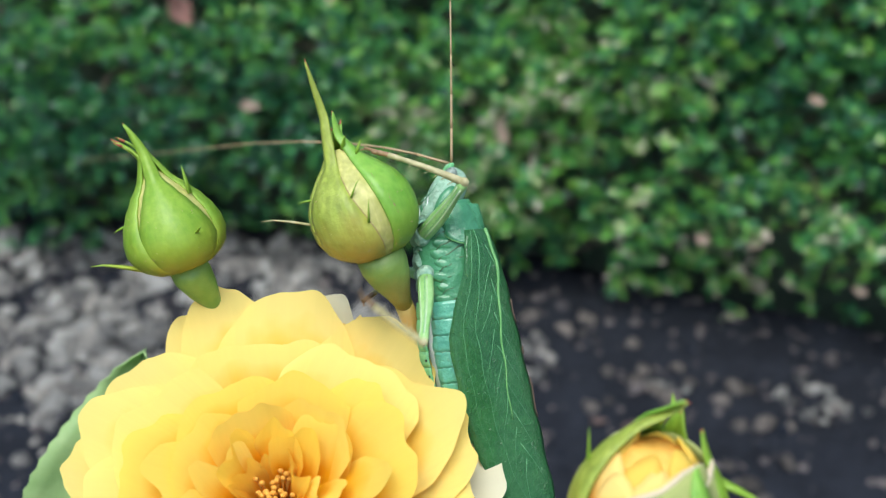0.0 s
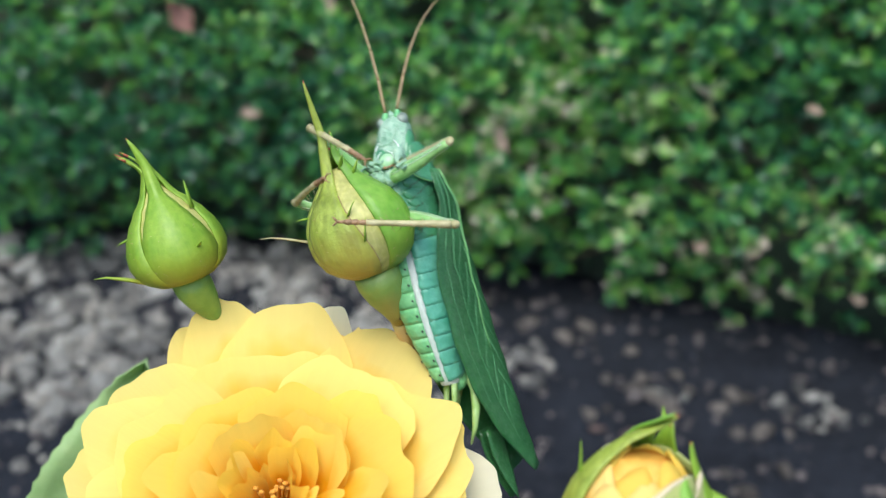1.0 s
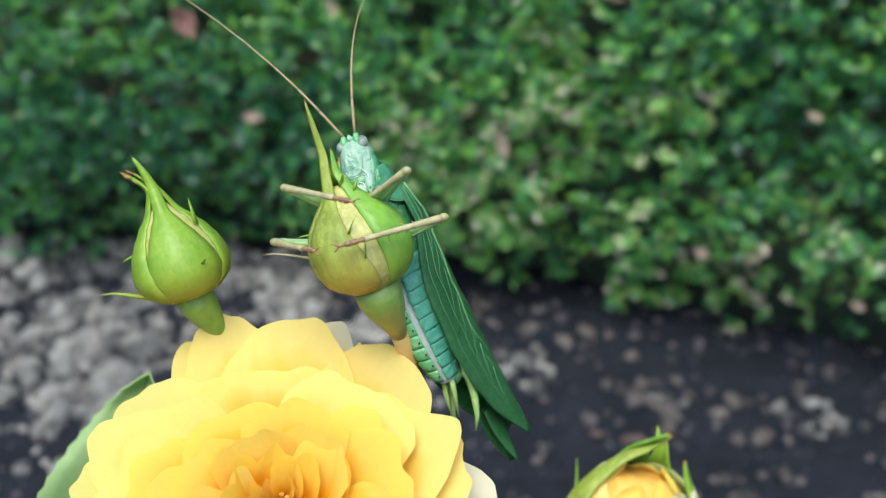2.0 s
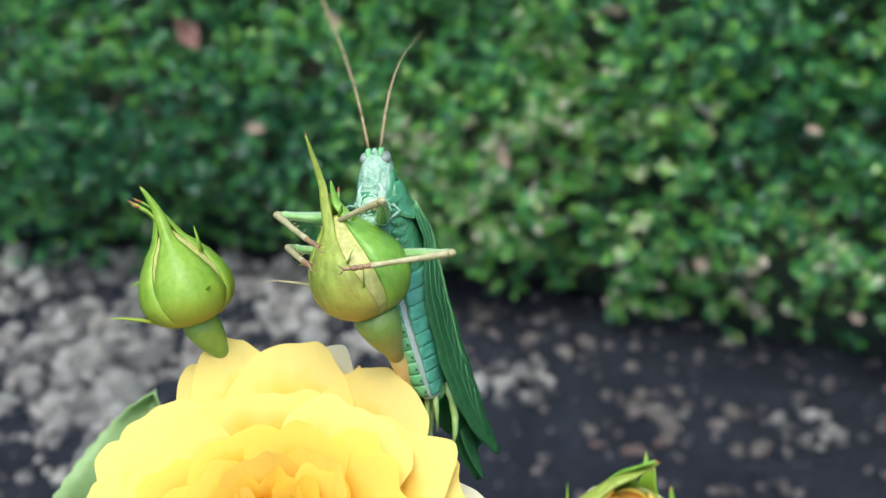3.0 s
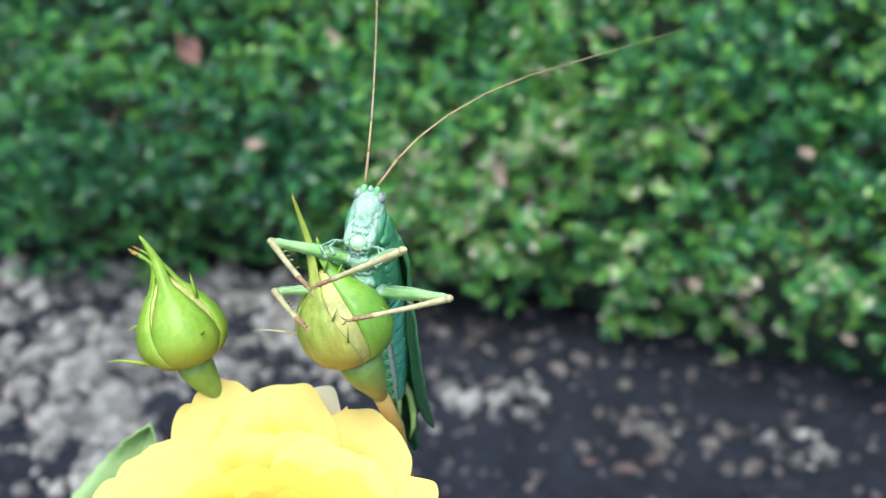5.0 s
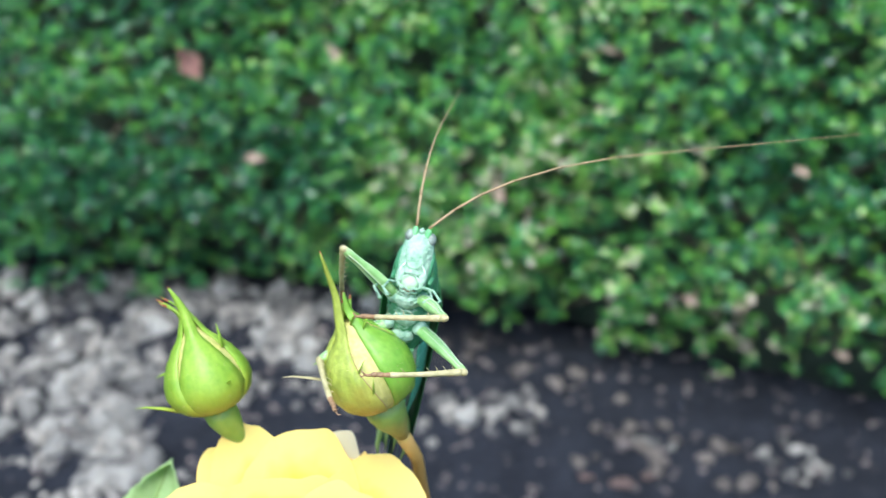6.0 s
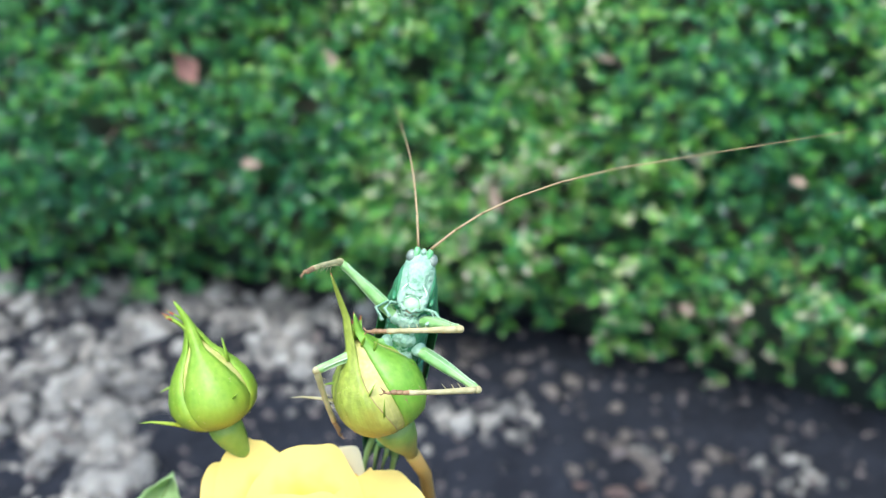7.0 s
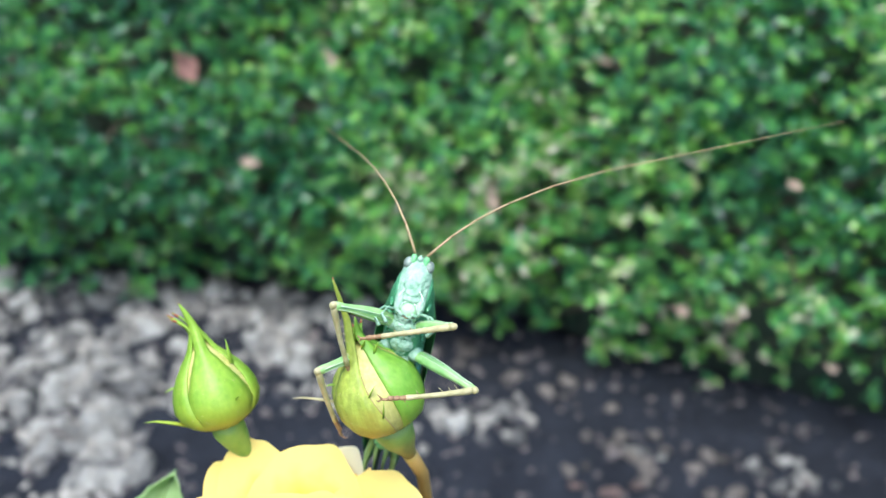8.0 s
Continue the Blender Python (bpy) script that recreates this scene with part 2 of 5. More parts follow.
M_TWIG = mat("twig", (0.04, 0.028, 0.018), (0.11, 0.08, 0.05), grain=300, blotch=40, rough=0.8)
# near-black, so that the gaps between the leaves look shaded
M_CORE_SHADE = mat("painted hedge shade", (0.01, 0.02, 0.012), (0.03, 0.05, 0.025), grain=60, blotch=12, rough=0.95, bump=0)
M_DEAD = mat("withered leaf", (0.30, 0.20, 0.13), (0.60, 0.48, 0.36), grain=300, blotch=60, rough=0.7, thin=0.2)
M_RUST = mat("rust-brown leaf", (0.22, 0.10, 0.075), (0.38, 0.21, 0.16), grain=300, blotch=60, rough=0.7, thin=0.2)


def box_leaf_mat():
    m = mat("box leaf", (0.016, 0.08, 0.04), (0.095, 0.31, 0.075), grain=25, blotch=6, rough=0.3, bump=0, thin=0.3, per_piece=0.8, spec=0.7)
    r = m.node_tree.nodes["Color Ramp"].color_ramp
    r.elements[0].position, r.elements[1].position = 0.1, 0.55
    for p, c in ((0.3, (0.032, 0.16, 0.06, 1)), (0.74, (0.17, 0.44, 0.05, 1)), (0.86, (0.28, 0.49, 0.10, 1)), (0.955, (0.46, 0.54, 0.26, 1)), (0.995, (0.62, 0.54, 0.42, 1))):
        r.elements.new(p).color = c
    n, l = m.node_tree.nodes, m.node_tree.links
    # tone rises to the right: yellower leaves there, painted shade on the left
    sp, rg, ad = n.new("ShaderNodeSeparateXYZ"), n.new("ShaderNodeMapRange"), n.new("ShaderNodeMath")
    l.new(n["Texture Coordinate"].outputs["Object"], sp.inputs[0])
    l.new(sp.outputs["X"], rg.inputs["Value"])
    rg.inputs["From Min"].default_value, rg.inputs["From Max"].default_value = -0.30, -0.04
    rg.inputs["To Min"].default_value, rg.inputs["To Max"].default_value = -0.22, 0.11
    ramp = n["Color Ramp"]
    # tone drops again at the right end, shade there put into the leaf colour
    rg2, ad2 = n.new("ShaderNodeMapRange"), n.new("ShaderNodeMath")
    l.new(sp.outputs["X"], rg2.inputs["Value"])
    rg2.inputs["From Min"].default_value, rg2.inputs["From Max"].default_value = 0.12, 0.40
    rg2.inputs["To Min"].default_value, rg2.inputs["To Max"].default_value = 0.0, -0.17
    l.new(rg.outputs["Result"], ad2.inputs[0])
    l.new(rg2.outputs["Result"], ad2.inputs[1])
    # drifts of young and old growth
    drift, dr, da = n.new("ShaderNodeTexNoise"), n.new("ShaderNodeMapRange"), n.new("ShaderNodeMath")
    drift.inputs["Scale"].default_value, drift.inputs["Detail"].default_value = 5.5, 3
    l.new(n["Texture Coordinate"].outputs["Object"], drift.inputs["Vector"])
    l.new(drift.outputs["Fac"], dr.inputs["Value"])
    dr.inputs["From Min"].default_value, dr.inputs["From Max"].default_value = 0.35, 0.65
    dr.inputs["To Min"].default_value, dr.inputs["To Max"].default_value = -0.16, 0.16
    l.new(ramp.inputs["Fac"].links[0].from_socket, da.inputs[0])
    l.new(dr.outputs["Result"], da.inputs[1])
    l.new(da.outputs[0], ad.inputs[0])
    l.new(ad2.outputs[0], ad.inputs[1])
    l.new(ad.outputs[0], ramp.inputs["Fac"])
    return m


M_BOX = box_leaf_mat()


# ---- mesh helpers (millimetres in, metres out) ----
def link_mesh(name, verts, faces, material, smooth=True, scale=MM):
    me = bpy.data.meshes.new(name)
    me.from_pydata([tuple(c * scale for c in v) for v in verts], [], faces)
    me.materials.append(material)
    if smooth:
        me.polygons.foreach_set("use_smooth", [True] * len(me.polygons))
    me.update()
    return me


class Shape:
    """Gathers vertices and faces of one mesh."""

    def __init__(self):
        self.v, self.f = [], []

    def tube(self, pts, radii, seg=10, flat=1.0, up=(0, 0, 1), caps=True):
        pts, radii = [Vector(p) for p in pts], [float(r) for r in radii]
        start = len(self.v)
        up = Vector(up)
        for i, p in enumerate(pts):
            d = (pts[min(i + 1, len(pts) - 1)] - pts[max(i - 1, 0)]).normalized()
            s = d.cross(up)
            if s.length < 1e-4:
                s = d.cross(Vector((1, 0, 0)))
            s.normalize()
            w = s.cross(d)
            for k in range(seg):
                a = 2 * math.pi * k / seg
                self.v.append(tuple(p + radii[i] * (math.cos(a) * s + flat * math.sin(a) * w)))
        for i in range(len(pts) - 1):
            for k in range(seg):
                a, b = start + i * seg + k, start + i * seg + (k + 1) % seg
                self.f.append((a, b, b + seg, a + seg))
        if caps:
            self.f.append(tuple(start + k for k in reversed(range(seg))))
            self.f.append(tuple(start + (len(pts) - 1) * seg + k for k in range(seg)))
        return self

    def sheet(self, grid, thick=0.3):
        """A grid of points (rows of equal length) given a thickness; a leaf-thin skin where it is 0."""
        g = np.array(grid, float)
        r, c = g.shape[:2]
        du = np.gradient(g, axis=0)
        dv = np.gradient(g, axis=1)
        nrm = np.cross(du, dv)
        nrm /= np.maximum(np.linalg.norm(nrm, axis=2, keepdims=True), 1e-9)
        start = len(self.v)
        for side in (0.5, -0.5):
            self.v += [tuple(p) for p in (g + nrm * thick * side).reshape(-1, 3)]
        if not thick:
            self.v = self.v[:start + r * c]
            self.f += [(start + i * c + j, start + (i + 1) * c + j, start + (i + 1) * c + j + 1, start + i * c + j + 1) for i in range(r - 1) for j in range(c - 1)]
            return self
        n = r * c
        for i in range(r - 1):
            for j in range(c - 1):
                a = start + i * c + j
                self.f.append((a, a + c, a + c + 1, a + 1))
                self.f.append((a + n, a + n + 1, a + n + c + 1, a + n + c))
        edge = [i * c for i in range(r)] + [(r - 1) * c + j for j in range(1, c)] + [i * c + c - 1 for i in range(r - 2, -1, -1)] + [j for j in range(c - 2, 0, -1)]
        for a, b in zip(edge, edge[1:] + edge[:1]):
            self.f.append((start + a, start + a + n, start + b + n, start + b))
        return self

    def blob(self, centre, radii, seg=14, rings=9, turn=None):
        c, start = Vector(centre), len(self.v)
        for i in range(rings + 1):
            th = math.pi * i / rings
            for k in range(seg):
                a = 2 * math.pi * k / seg
                p = Vector((radii[0] * math.sin(th) * math.cos(a), radii[1] * math.sin(th) * math.sin(a), radii[2] * math.cos(th)))
                if turn is not None:
                    p = turn @ p
                self.v.append(tuple(c + p))
        for i in range(rings):
            for k in range(seg):
                a, b = start + i * seg + k, start + i * seg + (k + 1) % seg
                self.f.append((a, a + seg, b + seg, b))
        return self

    def mesh(self, name, material, smooth=True, scale=MM):
        return link_mesh(name, self.v, self.f, material, smooth, scale)


def part(name, shape, material, parent, label="", m=None):
    ob = new(name, shape.mesh(name, material))
    ob.parent = parent
    if m is not None:
        ob.matrix_basis = m
    if label:
        ob["label"] = label
    return ob


def thing(name, m, label, category, group="", kind=""):
    ob = new(name)
    ob.empty_display_size = 0.005
    ob.matrix_basis = m
    return tagged(ob, label, category, group, kind)


def frame_of(origin, up, front):
    """A pose in the plant's frame: local z along up, local -y towards front."""
    z = Vector(up).normalized()
    y = -Vector(front)
    y = (y - z * y.dot(z)).normalized()
    x = y.cross(z)
    m = Matrix((x, y, z)).transposed().to_4x4()
    m.translation = Vector(origin) * MM
    return PLANT @ m

# ---- ground ----
def warp(u, near, far, power):
    return np.sign(u) * (near * np.abs(u) + far * np.abs(u) ** power)


def build_ground():
    n = 140
    u = np.linspace(-1, 1, n)
    xs, ys = warp(u, 1.6, 300, 9), 0.8 + warp(u, 1.6, 300, 9)
    v = []
    for y in ys:
        for x in xs:
            z = 0.014 * noise.noise((x * 7, y * 7, 0)) + 0.006 * noise.noise((x * 25, y * 25, 3)) if abs(x) < 3 and abs(y) < 4 else 0
            v.append((x, y, z))
    f = [(i * n + j, i * n + j + 1, (i + 1) * n + j + 1, (i + 1) * n + j) for i in range(n - 1) for j in range(n - 1)]
    return tagged(new("ground", link_mesh("ground", v, f, M_SOIL, scale=1.0)), "dark damp soil path with stony litter", "ground", kind="structure")


def ground_z(x, y):
    return 0.014 * noise.noise((x * 7, y * 7, 0)) + 0.006 * noise.noise((x * 25, y * 25, 3))


def lump(rnd, seg=8, rings=6, flat=0.6, rough=0.3):
    s = Shape().blob((0, 0, 0), (1, 1, flat), seg, rings)
    o = rnd.random() * 50
    s.v = [tuple(Vector(p) * (1 + rough * noise.noise(Vector(p) * 2.3 + Vector((o, 0, 0))) * 1.6)) for p in s.v]
    return s


ground = build_ground()

# ---- hedge ----
def hedge_face(x):
    return 0.795 - 0.22 * min(x, 0.1) - 0.54 * min(max(0.0, x - 0.1), 0.3) - 0.1 * max(0.0, x - 0.4)


def build_hedge():
    rng = np.random.default_rng(4)
    hedge = thing("hedge", pose(0, 0.8, 0), "clipped box hedge of small glossy green leaves, some withered", "hedge")
    # one leaf: an oval, cupped blade, 16 x 9 mm, along x
    leaf_v = np.array([(0, 0, 0), (4, -3.2, 0.9), (4, 0, 0), (4, 3.2, 0.9), (10, -4.3, 1.3), (10, 0, 0.1), (10, 4.3, 1.3), (15, -2.2, 0.2), (15, 0, -0.5), (15, 2.2, 0.2), (17, 0, -1.1)]) * MM
    leaf_f = [(0, 1, 2), (0, 2, 3), (1, 4, 5, 2), (2, 5, 6, 3), (4, 7, 8, 5), (5, 8, 9, 6), (7, 10, 8), (8, 10, 9)]
    shoots = []
    for x0, x1, z1, count in ((-0.62, 0.66, 0.62, 12500), (-1.9, -0.6, 0.75, 1400), (0.64, 1.9, 0.75, 1400)):
        x = rng.uniform(x0, x1, count)
        z = rng.uniform(0.0, z1, count)
        lump_ = np.array([noise.noise((a * 9, b * 9, 1)) * 0.6 + noise.noise((a * 22, b * 22, 5)) * 0.4 + noise.noise((a * 4 + 2, b * 4, 9)) * 0.7 for a, b in zip(x, z)])
        low = np.clip((np.where(x > 0.05, 0.22, 0.18) - z) / 0.18, 0, 1)
        depth = rng.random(count) ** 1.6 * 0.13 + lump_ * 0.085 + np.clip((0.16 - z) / 0.11, 0, 1) * np.clip((x - 0.02) / 0.15, 0, 1) * 0.10 + low * np.where(x > 0.15, 0.0, 0.06) + np.clip((0.07 - z) / 0.07, 0, 1) * 0.02
        keep = rng.random(count) > low * np.where(x > 0.15, 0.6, 0.6)
        depth = depth + np.maximum(0.0, z - 0.13) * 0.65
        shoots.append(np.stack([x, np.array([hedge_face(a) for a in x]) + depth, z + 0.012], 1)[keep])
    # the clipped top
    x = rng.uniform(-1.9, 1.9, 2600)
    shoots.append(np.stack([x, np.array([hedge_face(a) for a in x]) + rng.uniform(0.34, 0.66, 2600), rng.uniform(0.72, 0.77, 2600)], 1))
    shoots = np.concatenate(shoots)
    verts, faces = [], []
    twigs = Shape()
    base = 0
    for p in shoots:
        d = np.array([rng.normal(0, 0.5), -0.75 + rng.normal(0, 0.3), 0.45 + rng.normal(0, 0.45)])
        d /= np.linalg.norm(d)
        side = np.cross(d, (0, 0, 1.0)) + rng.normal(0, 0.25, 3)
        side -= d * side.dot(d)
        side /= np.linalg.norm(side)
        third = np.cross(d, side)
        pairs = rng.integers(3, 6)
        for k in range(pairs):
            a = k * math.pi / 2 + rng.normal(0, 0.3)
            o = math.cos(a) * side + math.sin(a) * third
            size = rng.uniform(0.48, 0.82) * (1 - 0.1 * k)
            for sgn in (1, -1):
                ax = sgn * o * 0.8 + d * (0.5 + 0.12 * k) + rng.normal(0, 0.15, 3)
                ax /= np.linalg.norm(ax)
                up = d - ax * d.dot(ax) + rng.normal(0, 0.2, 3)
                up -= ax * up.dot(ax)
                up /= np.linalg.norm(up)
                sd = np.cross(up, ax)
                at_ = p + d * (0.0055 * k)
                q = (leaf_v * size) @ np.stack([ax, sd, up]) + at_
                q[:, 2] = np.maximum(q[:, 2], 0.006)
                verts.append(q)
                faces += [tuple(base + i for i in f) for f in leaf_f]
                base += len(leaf_v)
        if rng.random() < 0.12:
            e = p - d * 0.09
            twigs.tube([(p - (0, 0.8, 0)) * 1000, ((p + e) / 2 + rng.normal(0, 0.004, 3) - (0, 0.8, 0)) * 1000, (e - (0, 0.8, 0)) * 1000], (0.8, 1.1, 1.5), 5)
    v = np.concatenate(verts) - (0, 0.8, 0)
    me = bpy.data.meshes.new("foliage")
    me.from_pydata(v.tolist(), [], faces)
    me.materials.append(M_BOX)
    me.polygons.foreach_set("use_smooth", [True] * len(me.polygons))
    me.update()
    fo = new("foliage", me)
    fo.parent = hedge
    tagged(fo, "small oval glossy green box leaves", kind="stuff")
    tw = part("twig_tangle", twigs, M_TWIG, hedge, "thin brown box twigs")
    tw["kind"] = "stuff"
    # the dense inside of the hedge: a sheet with the shade put into its dark colour
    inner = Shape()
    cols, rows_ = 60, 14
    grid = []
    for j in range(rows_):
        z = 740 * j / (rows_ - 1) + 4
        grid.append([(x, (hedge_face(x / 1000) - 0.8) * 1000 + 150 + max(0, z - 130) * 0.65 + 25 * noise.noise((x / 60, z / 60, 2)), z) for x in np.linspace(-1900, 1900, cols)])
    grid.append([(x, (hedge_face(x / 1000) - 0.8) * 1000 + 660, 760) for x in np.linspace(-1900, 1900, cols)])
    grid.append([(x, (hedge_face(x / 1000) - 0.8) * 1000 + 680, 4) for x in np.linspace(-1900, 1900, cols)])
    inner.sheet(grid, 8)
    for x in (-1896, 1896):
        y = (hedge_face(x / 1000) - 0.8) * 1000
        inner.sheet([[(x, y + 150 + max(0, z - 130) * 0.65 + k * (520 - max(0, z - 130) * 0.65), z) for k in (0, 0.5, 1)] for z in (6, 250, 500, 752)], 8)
    part("hedge_shade_core", inner, M_CORE_SHADE, hedge, "dark sheet painted as the shaded inside of the hedge")


build_hedge()


def withered_leaf(name, place, size, turn, material, label):
    s = Shape()
    g = []
    for i in range(9):
        v = i / 8
        w = 0.25 * math.sin(math.pi * min(1, v * 0.92 + 0.05)) * (1 + 0.3 * math.sin(v * 7 + size))
        g.append([((v - 0.5) * size, k * w * size, 0.10 * size * (k * k) + 0.16 * size * (v - 0.5) ** 2 + 0.03 * size * math.sin(9 * v + 2 * k)) for k in (-1, -0.5, 0, 0.5, 1)])
    s.sheet(g, 0.4)
    ob = new(name, s.mesh(name, material))
    ob.matrix_basis = pose(*place, *turn)
    return tagged(ob, label, "leaf", group="withered leaves in the hedge")


withered_leaf("dead_leaf", (-0.236, 0.905, 0.258), 36, (70, 60, 20), M_RUST, "rust-brown dead leaf caught in the hedge")
for place, size, turn in (((0.049, 0.814, 0.176), 26, (80, 75, 10)), ((-0.173, 0.867, 0.182), 19, (70, 10, 30)), ((0.217, 0.763, 0.101), 17, (75, 30, 0)),
                          ((0.253, 0.732, 0.114), 18, (80, -40, 20)), ((0.283, 0.739, 0.230), 14, (60, 20, 10)), ((0.260, 0.724, 0.188), 15, (70, 0, 40)),
                          ((0.339, 0.723, 0.074), 15, (85, 30, 0)), ((0.141, 0.858, 0.295), 20, (75, 10, -20)), ((-0.103, 0.909, 0.271), 21, (70, 60, 10))):
    withered_leaf("dead_leaf", place, size, turn, M_DEAD, "pale withered leaf caught in the hedge")

# ---- litter on the ground ----
def build_litter():
    rnd = random.Random(8)
    kinds = [lump(rnd, 10, 8, rnd.uniform(0.4, 0.9), 0.6).mesh("stone", M_STONE, scale=1.0) for _ in range(7)]
    brown = [lump(rnd, 10, 8, rnd.uniform(0.4, 0.9), 0.6).mesh("stone", M_STONE_DARK, scale=1.0) for _ in range(5)]
    brick = [lump(rnd, 10, 8, rnd.uniform(0.25, 0.4), 0.5).mesh("stone", M_STONE_RED, scale=1.0) for _ in range(2)]

    def lay(mesh, x, y, r):
        ob = new("stone", mesh)
        ob.parent = ground
        ob.matrix_basis = Matrix.Translation((x, y, ground_z(x, y) + r * 0.25)) @ Euler((rnd.uniform(-0.5, 0.5), rnd.uniform(-0.5, 0.5), rnd.uniform(0, 6.3))).to_matrix().to_4x4() @ Matrix.Diagonal((r, r * rnd.uniform(0.6, 1), r, 1))

    # heaps of pale stones on the dark soil: middle, spread, number
    heaps = ((-0.352, 0.843, 0.030, 24), (-0.291, 0.786, 0.034, 32), (-0.278, 0.895, 0.026, 20), (-0.335, 0.763, 0.026, 18), (-0.165, 0.862, 0.026, 20), (-0.083, 0.791, 0.020, 12), (-0.19, 0.76, 0.02, 10),
             (0.017, 0.729, 0.014, 4), (0.064, 0.728, 0.016, 4), (-0.37, 0.70, 0.022, 12), (-0.256, 0.667, 0.026, 16), (-0.27, 0.626, 0.026, 12), (-0.43, 0.84, 0.03, 16), (-0.45, 0.74, 0.03, 12), (-0.34, 0.945, 0.025, 10), (-0.22, 0.93, 0.025, 10), (-0.11, 0.905, 0.022, 8), (-0.43, 0.93, 0.03, 8))
    for cx, cy, spread, n in heaps:
        for _ in range(n):
            lay(rnd.choice(kinds), cx + rnd.gauss(0, spread), cy + rnd.gauss(0, spread), rnd.uniform(0.005, 0.0135))
    for cx, cy, spread, n in ((0.277, 0.677, 0.018, 9), (0.32, 0.668, 0.018, 9), (0.19, 0.69, 0.014, 5)):
        for _ in range(n):
            lay(rnd.choice(kinds), cx + rnd.gauss(0, spread), cy + rnd.gauss(0, spread * 0.7), rnd.uniform(0.003, 0.0075))
    for cx, cy, spread, n in ((0.185, 0.69, 0.024, 12), (0.28, 0.66, 0.03, 12), (0.10, 0.80, 0.04, 12), (0.02, 0.85, 0.03, 8), (0.22, 0.60, 0.06, 12)):
        for _ in range(n):
            lay(rnd.choice(brown), cx + rnd.gauss(0, spread), cy + rnd.gauss(0, spread * 0.7), rnd.uniform(0.003, 0.009))
    for x, y, r in ((0.15, 0.635, 0.010), (0.172, 0.65, 0.007), (-0.303, 0.671, 0.012), (0.12, 0.64, 0.007)):
        lay(rnd.choice(brick), x, y, r)
    chips = Shape()
    rnd4 = random.Random(12)
    small = [lump(rnd4, 6, 5, 0.7, 0.6) for _ in range(6)]
    spots = [(cx, cy, spread * 1.25) for cx, cy, spread, n in heaps for _ in range(n)]
    for _ in range(3400):
        cx, cy, spread = rnd4.choice(spots)
        x, y = cx + rnd4.gauss(0, spread), cy + rnd4.gauss(0, spread)
        if y > hedge_face(x) + 0.16 or noise.noise((x * 30, y * 22, 4)) < 0.0:
            continue
        r = rnd4.uniform(1.6, 6.0)
        t = Euler((rnd4.uniform(-0.6, 0.6), rnd4.uniform(-0.6, 0.6), rnd4.uniform(0, 6.3))).to_matrix()
        p = rnd4.choice(small)
        b = len(chips.v)
        c = Vector((x * 1000, y * 1000, ground_z(x, y) * 1000 + r * 0.3))
        chips.v += [tuple(c + r * (t @ Vector(q))) for q in p.v]
        chips.f += [tuple(b + i for i in f) for f in p.f]
    ob = new("stone_chips", chips.mesh("stone_chips", M_CHIP))
    tagged(ob, "pale broken stone chips scattered on soil", "stone chips", kind="stuff")
    s = Shape()
    rnd2 = random.Random(3)
    protos = [lump(rnd2, 6, 4, 0.55, 0.4) for _ in range(6)]
    for _ in range(5200):
        x, y = rnd2.uniform(-1.0, 1.0), rnd2.uniform(0.3, 1.05)
        r = rnd2.uniform(1.2, 4.5) * (1.7 if rnd2.random() < 0.08 else 1)
        t = Euler((rnd2.uniform(-0.5, 0.5), rnd2.uniform(-0.5, 0.5), rnd2.uniform(0, 6.3))).to_matrix()
        p = rnd2.choice(protos)
        b = len(s.v)
        c = Vector((x * 1000, y * 1000, ground_z(x, y) * 1000 + r * 0.15))
        s.v += [tuple(c + r * (t @ Vector(q))) for q in p.v]
        s.f += [tuple(b + i for i in f) for f in p.f]
    ob = new("gravel", s.mesh("gravel", M_GRIT))
    tagged(ob, "loose dark gravel and crumbs on the soil", "gravel", kind="stuff")


build_litter()

